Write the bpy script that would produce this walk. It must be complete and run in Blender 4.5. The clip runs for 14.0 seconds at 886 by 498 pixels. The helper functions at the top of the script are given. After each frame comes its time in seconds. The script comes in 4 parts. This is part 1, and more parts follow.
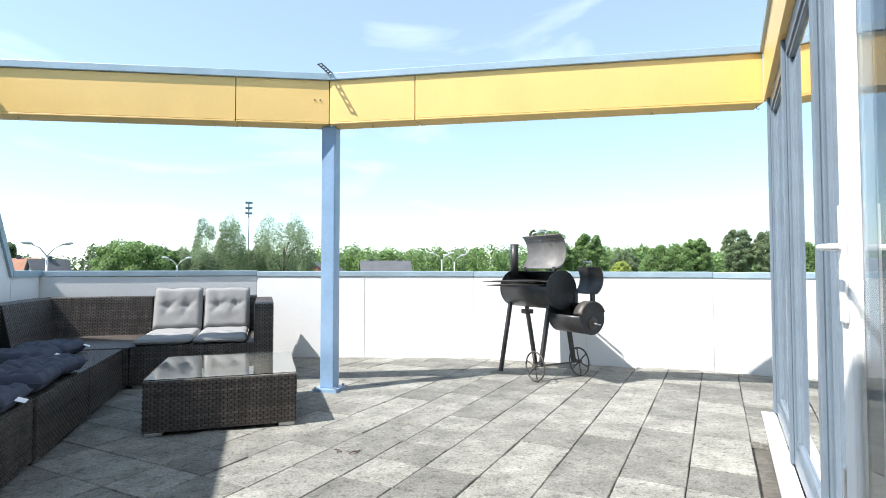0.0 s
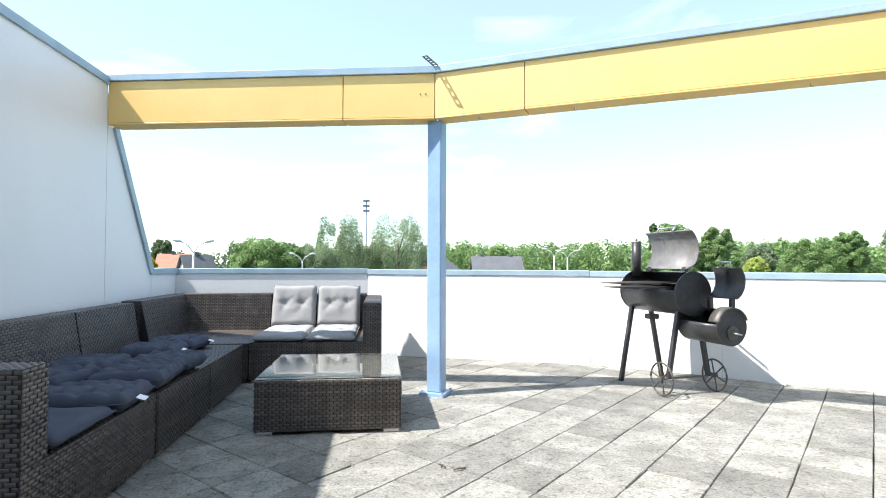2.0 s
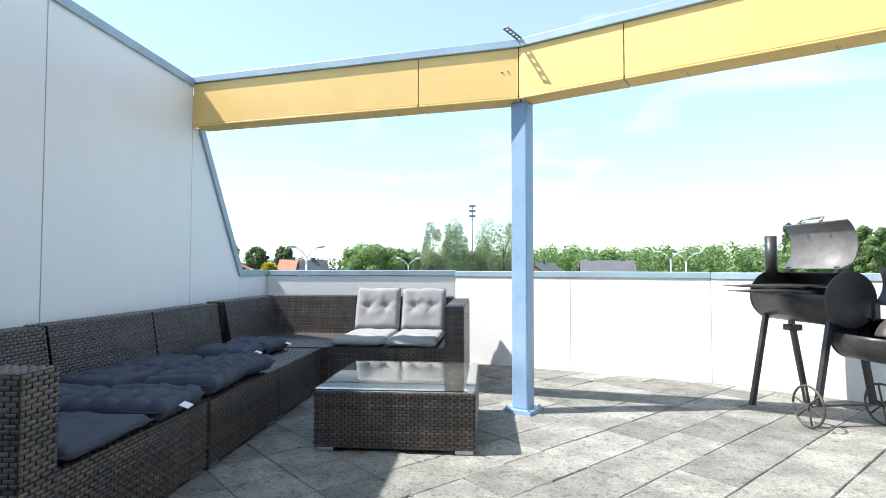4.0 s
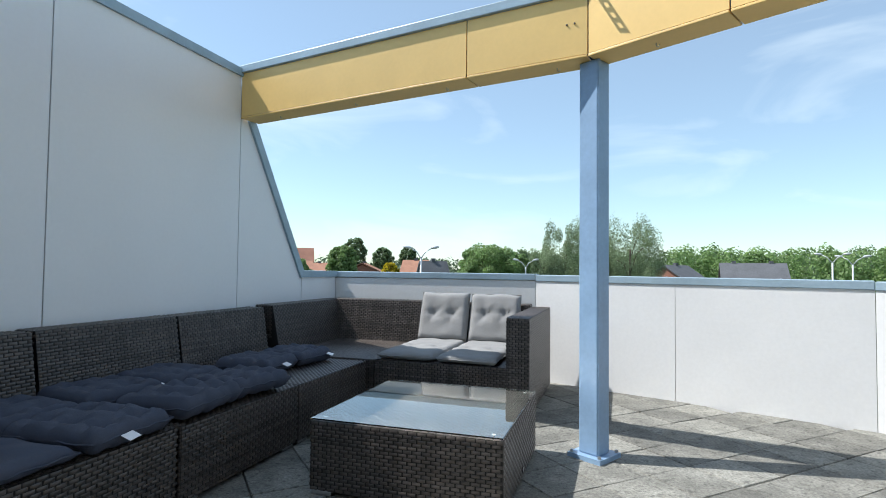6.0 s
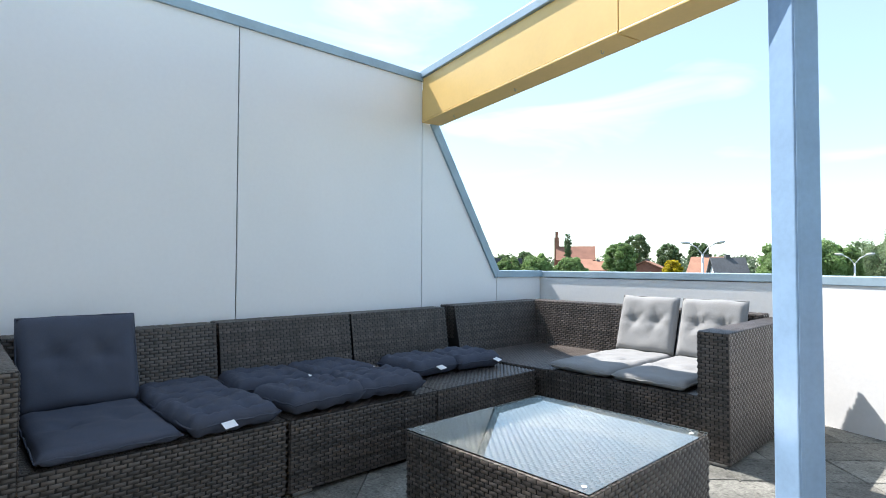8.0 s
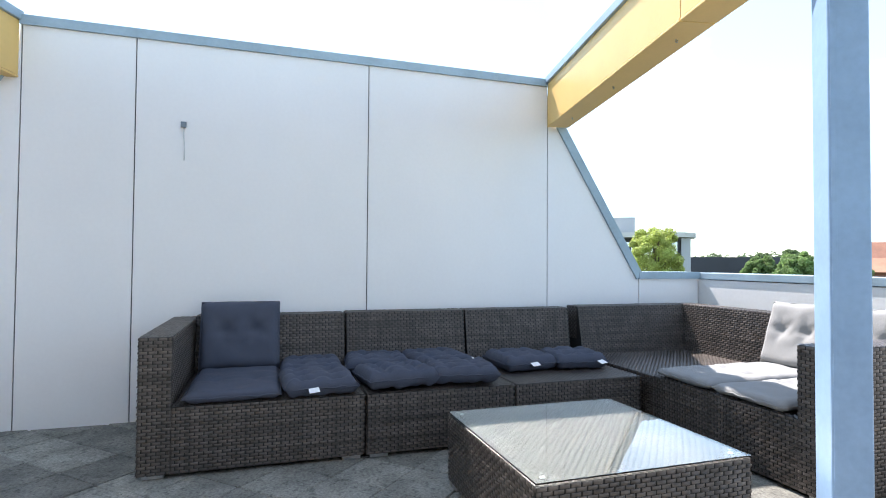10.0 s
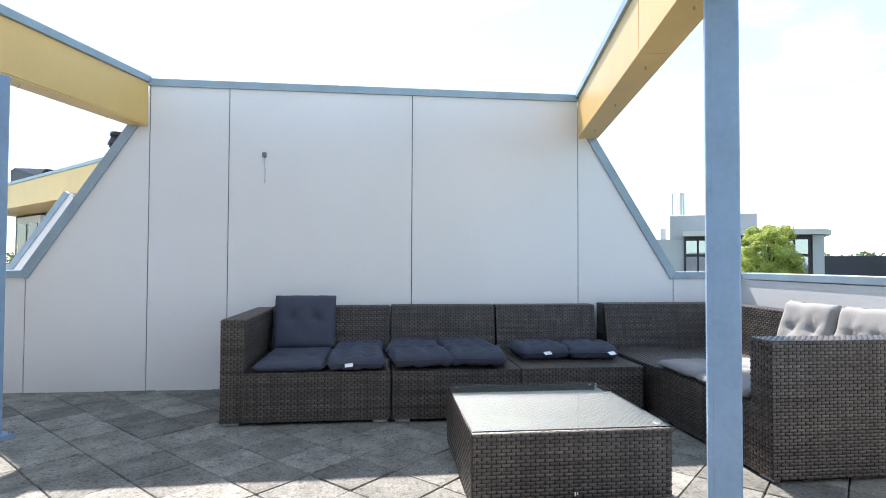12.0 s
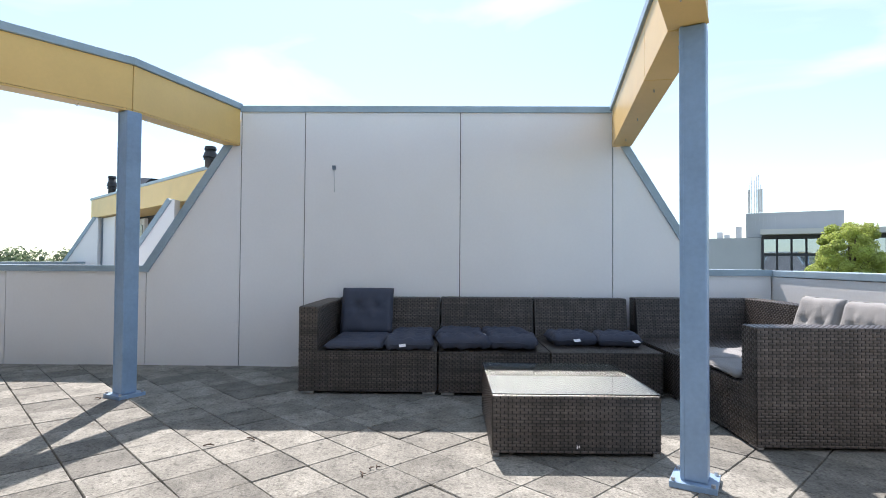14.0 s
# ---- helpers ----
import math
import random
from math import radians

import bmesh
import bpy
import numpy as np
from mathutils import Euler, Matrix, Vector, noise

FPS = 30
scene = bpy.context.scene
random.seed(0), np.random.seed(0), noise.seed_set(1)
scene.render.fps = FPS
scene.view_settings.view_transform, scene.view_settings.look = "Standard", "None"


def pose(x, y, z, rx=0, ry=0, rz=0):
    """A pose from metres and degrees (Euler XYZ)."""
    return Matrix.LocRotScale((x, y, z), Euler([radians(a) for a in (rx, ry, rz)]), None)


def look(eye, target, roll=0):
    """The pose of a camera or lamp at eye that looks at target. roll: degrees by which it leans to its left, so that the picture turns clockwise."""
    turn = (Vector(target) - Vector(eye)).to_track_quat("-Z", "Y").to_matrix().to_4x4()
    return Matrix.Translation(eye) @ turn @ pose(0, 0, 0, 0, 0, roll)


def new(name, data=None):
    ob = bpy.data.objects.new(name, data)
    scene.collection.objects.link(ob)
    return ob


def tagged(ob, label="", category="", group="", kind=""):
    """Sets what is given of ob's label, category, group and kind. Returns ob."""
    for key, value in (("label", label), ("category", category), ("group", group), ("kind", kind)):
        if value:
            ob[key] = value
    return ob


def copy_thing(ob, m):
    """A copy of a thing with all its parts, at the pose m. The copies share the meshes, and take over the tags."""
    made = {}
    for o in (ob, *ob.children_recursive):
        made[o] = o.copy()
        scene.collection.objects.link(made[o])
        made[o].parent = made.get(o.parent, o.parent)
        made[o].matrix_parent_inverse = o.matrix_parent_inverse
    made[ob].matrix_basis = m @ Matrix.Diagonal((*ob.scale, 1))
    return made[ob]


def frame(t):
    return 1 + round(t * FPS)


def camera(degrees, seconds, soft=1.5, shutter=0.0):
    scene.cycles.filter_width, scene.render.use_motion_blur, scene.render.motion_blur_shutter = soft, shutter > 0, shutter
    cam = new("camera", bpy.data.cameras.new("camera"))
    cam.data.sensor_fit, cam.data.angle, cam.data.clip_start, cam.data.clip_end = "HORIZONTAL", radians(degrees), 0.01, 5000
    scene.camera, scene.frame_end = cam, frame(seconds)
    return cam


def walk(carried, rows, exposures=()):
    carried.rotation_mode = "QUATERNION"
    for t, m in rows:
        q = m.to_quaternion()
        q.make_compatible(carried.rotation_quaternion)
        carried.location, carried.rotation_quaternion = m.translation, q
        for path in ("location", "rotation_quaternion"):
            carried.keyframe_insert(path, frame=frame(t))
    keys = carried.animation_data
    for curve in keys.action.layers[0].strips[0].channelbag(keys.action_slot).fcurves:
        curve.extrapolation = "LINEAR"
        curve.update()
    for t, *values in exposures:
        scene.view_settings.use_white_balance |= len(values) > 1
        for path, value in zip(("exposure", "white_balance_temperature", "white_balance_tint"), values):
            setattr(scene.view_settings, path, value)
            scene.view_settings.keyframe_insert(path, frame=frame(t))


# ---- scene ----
cam = camera(78.75, 14.0, soft=0.95)
PATH = [
    (0, (0.260, 1.667, 1.032), (0.882, 3.566, 1.103), -0.03),
    (0.5, (0.301, 1.659, 1.063), (0.871, 3.575, 1.117), 0.01),
    (1, (0.306, 1.708, 1.079), (0.781, 3.650, 1.125), 0.02),
    (1.5, (0.317, 1.808, 1.080), (0.684, 3.773, 1.125), 0.05),
    (2, (0.338, 1.921, 1.072), (0.560, 3.908, 1.125), 0.15),
    (2.5, (0.367, 2.007, 1.058), (0.496, 4.002, 1.119), 0.26),
    (3, (0.423, 2.147, 1.045), (0.460, 4.145, 1.112), 0.21),
    (3.5, (0.477, 2.255, 1.029), (0.397, 4.252, 1.099), 0.04),
    (6, (0.915, 3.166, 1.049), (0.296, 5.067, 1.121), 0.63),
    (6.5, (1.020, 3.371, 1.058), (0.180, 5.185, 1.122), 0.39),
    (7, (1.119, 3.563, 1.064), (0.073, 5.267, 1.124), 0.34),
    (7.5, (1.258, 3.753, 1.072), (-0.060, 5.256, 1.132), 0.23),
    (8, (1.410, 3.903, 1.064), (-0.065, 5.253, 1.123), 0.17),
    (8.5, (1.573, 4.068, 1.067), (-0.046, 5.240, 1.123), 0.28),
    (9, (1.734, 4.247, 1.075), (-0.009, 5.226, 1.131), 0.37),
    (11.5, (2.652, 4.890, 1.087), (0.669, 5.145, 1.133), 0.27),
    (12, (2.824, 5.008, 1.091), (0.836, 5.223, 1.141), 0.24),
    (12.5, (2.995, 5.097, 1.080), (1.003, 5.273, 1.129), 0.25),
    (13, (3.153, 5.144, 1.067), (1.155, 5.227, 1.118), 0.12),
    (13.5, (3.342, 5.147, 1.056), (1.343, 5.152, 1.106), 0.20),
    (14, (3.467, 5.162, 1.077), (1.468, 5.131, 1.122), 0.40),
]
walk(cam, [(t, look(eye, target, roll)) for t, eye, target, roll in PATH], exposures=[(0, 0.88, 6500, 11), (2, 1.2, 6530, 12), (3.7, 1.12, 6480, 11), (5.9, 0.39, 6340, 10), (6.6, 0.46, 6390, 11), (7.5, 0.79, 6450, 11), (9, 1.36, 6560, 14), (12, 1.16, 6680, 16), (14, 0.78, 6750, 18)])

# ---- world, sun, exposure ----
SUN = Vector((-0.765, -0.122, 1.0)).normalized()
world = bpy.data.worlds.new("sky")
scene.world = world
world.use_nodes = True
wn = world.node_tree.nodes
sky = wn.new("ShaderNodeTexSky")
sky.sky_type, sky.sun_disc = "NISHITA", False
sky.sun_elevation = math.asin(SUN.z)
sky.sun_rotation = math.atan2(SUN.x, SUN.y)
sky.dust_density, sky.ozone_density, sky.altitude = 0.3, 0.7, 0.0
wl = world.node_tree.links
wn["Background"].inputs["Strength"].default_value = 0.125
co = wn.new("ShaderNodeTexCoord")
stretch = wn.new("ShaderNodeMapping")
stretch.inputs["Scale"].default_value = (1.0, 1.0, 3.6)
wisps = wn.new("ShaderNodeTexNoise")
wisps.inputs["Scale"].default_value, wisps.inputs["Detail"].default_value, wisps.inputs["Distortion"].default_value = 2.6, 7.0, 0.6
thin = wn.new("ShaderNodeMapRange")
for key, value in (("From Min", 0.53), ("From Max", 0.84), ("To Min", 0.2), ("To Max", 0.72)):
    thin.inputs[key].default_value = value
cloudy = wn.new("ShaderNodeMix")
cloudy.data_type = "RGBA"
cloudy.inputs["B"].default_value = (6.9, 7.8, 8.1, 1)
wl.new(co.outputs["Generated"], stretch.inputs["Vector"])
wl.new(stretch.outputs[0], wisps.inputs["Vector"])
wl.new(wisps.outputs["Fac"], thin.inputs["Value"])
wl.new(thin.outputs[0], cloudy.inputs["Factor"])
clear = wn.new("ShaderNodeVectorMath")
clear.operation = "MULTIPLY"
clear.inputs[1].default_value = (0.84, 1.02, 1.06)
wl.new(sky.outputs[0], clear.inputs[0])
wl.new(clear.outputs[0], cloudy.inputs["A"])
wl.new(cloudy.outputs["Result"], wn["Background"].inputs["Color"])
sun = new("sun", bpy.data.lights.new("sun", "SUN"))
sun.data.energy, sun.data.angle, sun.data.color = 5.0, radians(0.53), (1.0, 0.97, 0.93)
sun.matrix_world = look((0, 0, 20), Vector((0, 0, 20)) - SUN)


# ---- materials ----
def material(name, colour, rough=0.6, metal=0.0, grain=0.08, grain_scale=40.0, stain=0.12, stain_scale=1.5, bump=0.1, bump_scale=60.0, per_object=0.0, island=0.0):
    m = bpy.data.materials.new(name)
    m.use_nodes = True
    n, l = m.node_tree.nodes, m.node_tree.links
    b = n["Principled BSDF"]
    b.inputs["Roughness"].default_value, b.inputs["Metallic"].default_value = rough, metal
    co = n.new("ShaderNodeTexCoord")
    geo = n.new("ShaderNodeNewGeometry")

    def noise_of(scale, detail):
        t = n.new("ShaderNodeTexNoise")
        t.inputs["Scale"].default_value, t.inputs["Detail"].default_value = scale, detail
        l.new(geo.outputs["Position"], t.inputs["Vector"])
        return t.outputs["Fac"]

    def math_of(op, a, c):
        t = n.new("ShaderNodeMath")
        t.operation = op
        for i, v in enumerate((a, c)):
            if isinstance(v, (int, float)):
                t.inputs[i].default_value = v
            else:
                l.new(v, t.inputs[i])
        return t.outputs[0]

    def around(fac, amount):
        return math_of("ADD", math_of("MULTIPLY", fac, 2 * amount), 1.0 - amount)

    value = math_of("MULTIPLY", around(noise_of(grain_scale, 3), grain * 1.6), around(noise_of(stain_scale, 5), stain * 1.6))
    if per_object:
        info = n.new("ShaderNodeObjectInfo")
        value = math_of("MULTIPLY", value, around(info.outputs["Random"], per_object))
    if island:
        value = math_of("MULTIPLY", value, around(geo.outputs["Random Per Island"], island))
    mix = n.new("ShaderNodeVectorMath")
    mix.operation = "SCALE"
    mix.inputs[0].default_value = colour
    l.new(value, mix.inputs["Scale"])
    l.new(mix.outputs[0], b.inputs["Base Color"])
    if bump:
        bp = n.new("ShaderNodeBump")
        bp.inputs["Strength"].default_value, bp.inputs["Distance"].default_value = bump, 0.01
        l.new(noise_of(bump_scale, 4), bp.inputs["Height"])
        l.new(bp.outputs[0], b.inputs["Normal"])
    return m


def glass(name, tint=(0.9, 0.95, 0.95), rough=0.0):
    m = bpy.data.materials.new(name)
    m.use_nodes = True
    b = m.node_tree.nodes["Principled BSDF"]
    b.inputs["Base Color"].default_value = (*tint, 1)
    b.inputs["Roughness"].default_value = rough
    b.inputs["Transmission Weight"].default_value = 1.0
    b.inputs["IOR"].default_value = 1.5
    return m


WHITE_PANEL = material("white_panel", (0.8, 0.8, 0.8), 0.42, grain=0.015, stain=0.05, stain_scale=0.9, bump=0.015)
WHITE_WALL = material("white_wall_panel", (0.76, 0.76, 0.75), 0.65, grain=0.03, stain=0.06, bump=0.05)
PALE_JOINT = material("pale_joint", (0.45, 0.45, 0.45), 0.8, bump=0)
JOINT = material("dark_joint", (0.1, 0.1, 0.11), 0.8, bump=0)
YELLOW = material("yellow_panel", (0.78, 0.52, 0.18), 0.4, grain=0.02, stain=0.07, stain_scale=2.5, bump=0.015)
BLUE = material("blue_steel", (0.23, 0.35, 0.5), 0.38, grain=0.06, stain=0.14, stain_scale=5, bump=0.04)
CAP = material("grey_blue_cap", (0.3, 0.4, 0.47), 0.38, metal=0.0, grain=0.06, stain=0.18, stain_scale=4, bump=0.04)
GREY_FRAME = material("grey_frame", (0.14, 0.18, 0.22), 0.38, grain=0.04, stain=0.12, stain_scale=6, bump=0.02)
WHITE_FRAME = material("white_frame", (0.8, 0.8, 0.8), 0.35, grain=0.01, stain=0.03, bump=0)
CONCRETE = dict(rough=0.88, grain=0.45, grain_scale=70, stain=0.42, stain_scale=5, bump=0.5, bump_scale=140)
TILE = material("concrete_tile", (0.201, 0.197, 0.172), per_object=0.27, **CONCRETE)
TILE_REST = material("concrete_tile_rest", (0.201, 0.197, 0.172), island=0.27, **CONCRETE)


def speckle(m):
    """Pale lichen blotches and dark pits, as on old pressed concrete."""
    n, l = m.node_tree.nodes, m.node_tree.links
    b = n["Principled BSDF"]
    last = b.inputs["Base Color"].links[0].from_socket
    geo = n.new("ShaderNodeNewGeometry")
    for scale, detail, low, high, change in ((26.0, 5.0, 0.55, 0.66, 0.6), (11.0, 6.0, 0.5, 0.7, 1.2), (75.0, 2.0, 0.62, 0.72, 0.55)):
        tx = n.new("ShaderNodeTexNoise")
        tx.inputs["Scale"].default_value, tx.inputs["Detail"].default_value = scale, detail
        rg = n.new("ShaderNodeMapRange")
        for key, value in (("From Min", low), ("From Max", high), ("To Min", 1.0), ("To Max", change)):
            rg.inputs[key].default_value = value
        sc = n.new("ShaderNodeVectorMath")
        sc.operation = "SCALE"
        l.new(geo.outputs["Position"], tx.inputs["Vector"])
        l.new(tx.outputs["Fac"], rg.inputs["Value"])
        l.new(last, sc.inputs[0])
        l.new(rg.outputs[0], sc.inputs["Scale"])
        last = sc.outputs[0]
    l.new(last, b.inputs["Base Color"])


speckle(TILE)
speckle(TILE_REST)
DIRT = material("dark_joint_dirt", (0.1, 0.092, 0.078), 0.95, grain=0.4, stain=0.4, stain_scale=9, bump=0.4)
WICKER = material("brown_wicker", (0.074, 0.062, 0.054), 0.28, grain=0.2, grain_scale=18, stain=0.15, stain_scale=6, bump=0.05, bump_scale=300, island=0.12)


def weave_bands(m, amount):
    """Tints whole strands: rows that run level and, fainter, upright bands, as dyed lengths were woven in."""
    n, l = m.node_tree.nodes, m.node_tree.links
    b = n["Principled BSDF"]
    old = b.inputs["Base Color"].links[0].from_socket
    geo = n.new("ShaderNodeNewGeometry")
    last = old
    for stretch_by, strength in (((1.6, 1.6, 62.0), amount), ((34.0, 34.0, 0.8), amount * 0.7)):
        mp = n.new("ShaderNodeMapping")
        mp.inputs["Scale"].default_value = stretch_by
        tx = n.new("ShaderNodeTexNoise")
        tx.inputs["Scale"].default_value, tx.inputs["Detail"].default_value = 1.0, 1.0
        rg = n.new("ShaderNodeMapRange")
        for key, value in (("From Min", 0.3), ("From Max", 0.7), ("To Min", 1.0 - strength), ("To Max", 1.0 + strength)):
            rg.inputs[key].default_value = value
        sc = n.new("ShaderNodeVectorMath")
        sc.operation = "SCALE"
        l.new(geo.outputs["Position"], mp.inputs["Vector"])
        l.new(mp.outputs[0], tx.inputs["Vector"])
        l.new(tx.outputs["Fac"], rg.inputs["Value"])
        l.new(last, sc.inputs[0])
        l.new(rg.outputs[0], sc.inputs["Scale"])
        last = sc.outputs[0]
    l.new(last, b.inputs["Base Color"])


weave_bands(WICKER, 0.38)
# near-black core colour: paints deep shade into the gaps between strands
WICKER_GAP_SHADE = material("wicker_shadow_gap", (0.012, 0.011, 0.01), 0.6, bump=0.1)
FABRIC = material("blue_grey_fabric", (0.055, 0.064, 0.092), 0.9, grain=0.12, grain_scale=220, stain=0.1, stain_scale=8, bump=0.25, bump_scale=500)
# the same blue-grey fabric, its colour lightened to stand for full sun
FABRIC_SUNLIT = material("sunlit_blue_grey_fabric", (0.265, 0.265, 0.262), 0.9, grain=0.12, grain_scale=220, stain=0.1, stain_scale=8, bump=0.25, bump_scale=500)
TAG = material("white_tag", (0.8, 0.8, 0.8), 0.6, bump=0)
ALU = material("aluminium", (0.5, 0.5, 0.5), 0.35, metal=0.9, grain=0.1, stain=0.2, stain_scale=20, bump=0.05)
BLACK = material("black_steel", (0.03, 0.03, 0.031), 0.42, grain=0.35, grain_scale=30, stain=0.4, stain_scale=7, bump=0.12)
IRON = material("worn_iron", (0.09, 0.08, 0.07), 0.55, metal=0.4, grain=0.3, stain=0.5, stain_scale=12, bump=0.15)
LID_GREY = material("heat_greyed_steel", (0.15, 0.145, 0.14), 0.55, grain=0.15, stain=0.35, stain_scale=9, bump=0.08)
DARK_ROOM = material("room_wall", (0.45, 0.44, 0.42), 0.8, bump=0)
GROUND = material("ground", (0.085, 0.1, 0.06), 0.95, grain=0.2, grain_scale=0.6, stain=0.4, stain_scale=0.06, bump=0)
BARK = material("bark", (0.12, 0.09, 0.07), 0.9, bump=0.3, bump_scale=8)
LAMP_GREY = material("galvanised_post", (0.55, 0.57, 0.58), 0.45, metal=0.3, bump=0)
ROOF_GREY = material("grey_roof_tiles", (0.1, 0.104, 0.112), 0.8, grain=0.2, grain_scale=6, stain=0.2, stain_scale=0.8, bump=0.2, bump_scale=5)
ROOF_RED = material("red_roof_tiles", (0.32, 0.155, 0.095), 0.8, grain=0.2, grain_scale=6, stain=0.2, stain_scale=0.8, bump=0.2, bump_scale=5)
BRICK = material("brick_wall", (0.26, 0.12, 0.08), 0.85, grain=0.2, grain_scale=5, stain=0.2, stain_scale=0.6, bump=0.1)
CLAD = material("grey_cladding", (0.42, 0.45, 0.48), 0.5, grain=0.03, stain=0.08, stain_scale=0.4, bump=0)
DARK_CLAD = material("dark_cladding", (0.05, 0.055, 0.065), 0.6, grain=0.1, stain=0.15, stain_scale=0.5, bump=0)
PALE = material("pale_render", (0.6, 0.6, 0.58), 0.7, grain=0.04, stain=0.08, stain_scale=0.4, bump=0)
OFFICE_GLASS = material("mirrored_office_glass", (0.4, 0.47, 0.53), 0.03, metal=0.75, grain=0.0, stain=0.03, bump=0)
WINDOW = material("dark_window_glass", (0.03, 0.045, 0.06), 0.05, grain=0.0, stain=0.0, bump=0)


def leaf_material(name, colour):
    m = material(name, colour, 0.6, grain=0.15, grain_scale=1.5, stain=0.3, stain_scale=0.5, bump=0, island=0.28)
    n, l = m.node_tree.nodes, m.node_tree.links
    b = n["Principled BSDF"]
    through_leaf = n.new("ShaderNodeBsdfTranslucent")
    l.new(b.inputs["Base Color"].links[0].from_socket, through_leaf.inputs["Color"])
    mix = n.new("ShaderNodeMixShader")
    mix.inputs["Fac"].default_value = 0.5
    l.new(b.outputs[0], mix.inputs[1])
    l.new(through_leaf.outputs[0], mix.inputs[2])
    l.new(mix.outputs[0], n["Material Output"].inputs["Surface"])
    return m


LEAF = leaf_material("leaf_green", (0.22, 0.33, 0.12))
LEAF_DARK = leaf_material("leaf_dark", (0.15, 0.22, 0.1))
LEAF_SILVER = leaf_material("leaf_willow", (0.24, 0.31, 0.17))
LEAF_BRIGHT = leaf_material("leaf_yellow_green", (0.46, 0.53, 0.15))
LEAF_YELLOW = leaf_material("leaf_yellow_flower", (0.5, 0.4, 0.02))
LEAF_FAR = leaf_material("leaf_far_blue_green", (0.14, 0.19, 0.11))
GLASS = glass("clear_glass")
TABLE_GLASS = glass("table_glass", (0.88, 0.96, 0.93))


# ---- mesh helpers ----
def mesh_of(bm, name, mats):
    me = bpy.data.meshes.new(name)
    bmesh.ops.recalc_face_normals(bm, faces=bm.faces)
    bm.to_mesh(me)
    bm.free()
    for m in (mats if isinstance(mats, (list, tuple)) else [mats]):
        me.materials.append(m)
    return me


def part(name, bm, mat, parent=None, label=""):
    ob = new(name, mesh_of(bm, name, mat))
    ob.parent = parent
    if label:
        ob["label"] = label
    return ob


def thing(name, x=0, y=0, z=0, rz=0, label="", category="", group="", kind=""):
    e = new(name)
    e.matrix_world = pose(x, y, z, 0, 0, rz)
    e.empty_display_size = 0.1
    return tagged(e, label, category, group, kind)


def box(bm, x0, x1, y0, y1, z0, z1, bevel=0.0, segs=2, m=None):
    r = bmesh.ops.create_cube(bm, size=1.0)
    vs = r["verts"]
    for v in vs:
        v.co = Vector((x0 + (v.co.x + 0.5) * (x1 - x0), y0 + (v.co.y + 0.5) * (y1 - y0), z0 + (v.co.z + 0.5) * (z1 - z0)))
    if bevel:
        es = {e for v in vs for e in v.link_edges}
        r = bmesh.ops.bevel(bm, geom=list(es), offset=bevel, segments=segs, affect="EDGES", profile=0.5)
        vs = list({v for f in r["faces"] for v in f.verts} | {v for v in vs if v.is_valid})
    if m is not None:
        for v in vs:
            v.co = m @ v.co
    return bm


def prism(bm, outline, lift):
    """A closed solid: the outline (points in space) pushed along lift."""
    a = [bm.verts.new(p) for p in outline]
    b = [bm.verts.new(Vector(p) + Vector(lift)) for p in outline]
    bm.faces.new(a)
    bm.faces.new(b[::-1])
    for i in range(len(a)):
        j = (i + 1) % len(a)
        bm.faces.new((a[j], a[i], b[i], b[j]))
    return bm


def fresh():
    return bmesh.new()


def along(p, q, side=1.0):
    """A frame with x from p to q and y to the left of it; the length."""
    d = Vector((q[0] - p[0], q[1] - p[1]))
    return pose(p[0], p[1], 0, 0, 0, math.degrees(math.atan2(d.y, d.x))), d.length


# ---- plan ----
WALL_X = -2.0
WALL_TOP = 2.59
BEAM_LOW, BEAM_TOP = 2.258, 2.612
PARAPET = [(-2.03, 8.38), (0.16, 8.36), (2.54, 7.48), (4.545, 6.0), (6.02, 4.0), (6.85, 1.7)]
BEAM_NORTH = [(-2.0, 6.783), (0.752, 6.25), (3.72, 4.66)]
FACADE = [(3.72, 4.66), (-0.976, 0.093)]
BEAM_SOUTH = [(-2.0, 2.995), (-0.745, 2.63), (0.66, 1.52)]


# ---- structure ----
bm = fresh()
bmesh.ops.create_grid(bm, x_segments=4, y_segments=4, size=3000)
for v in bm.verts:
    v.co.z = -9.0
tagged(part("ground", bm, GROUND), "green and grey town ground far below the terrace", "ground", kind="structure")

# building below and roof deck under the tiles
DECK = [(-2.25, -1.4), (-2.25, 8.6), (0.22, 8.58), (2.66, 7.69), (4.73, 6.15), (6.25, 4.1), (7.1, 1.7), (7.1, -1.4)]
bm = fresh()
prism(bm, [(x, y, -9.0) for x, y in DECK], (0, 0, 8.955))
floor = tagged(part("floor", bm, DIRT), "weathered grey concrete paving of the roof terrace", "floor", kind="structure")

# white partition wall with sloped shoulders, in panels
SHOULDER = [(-1.2, 0.95), (2.04, 0.95), (2.86, 2.24), (2.97, 2.255), (3.0, WALL_TOP), (6.783, WALL_TOP), (6.81, 2.255), (6.93, 2.24), (7.71, 0.95), (8.37, 0.95)]


def wall_height(y):
    for (a, za), (b, zb) in zip(SHOULDER, SHOULDER[1:]):
        if a <= y <= b:
            return za + (zb - za) * (y - a) / (b - a)
    return 0.95


def wall_piece(bm, y0, y1, x0, x1, low=-0.05):
    ys = [y0] + [y for y, z in SHOULDER if y0 < y < y1] + [y1]
    outline = [(x0, y0, low), (x0, y1, low)] + [(x0, y, wall_height(y)) for y in reversed(ys)]
    prism(bm, outline, (x1 - x0, 0, 0))


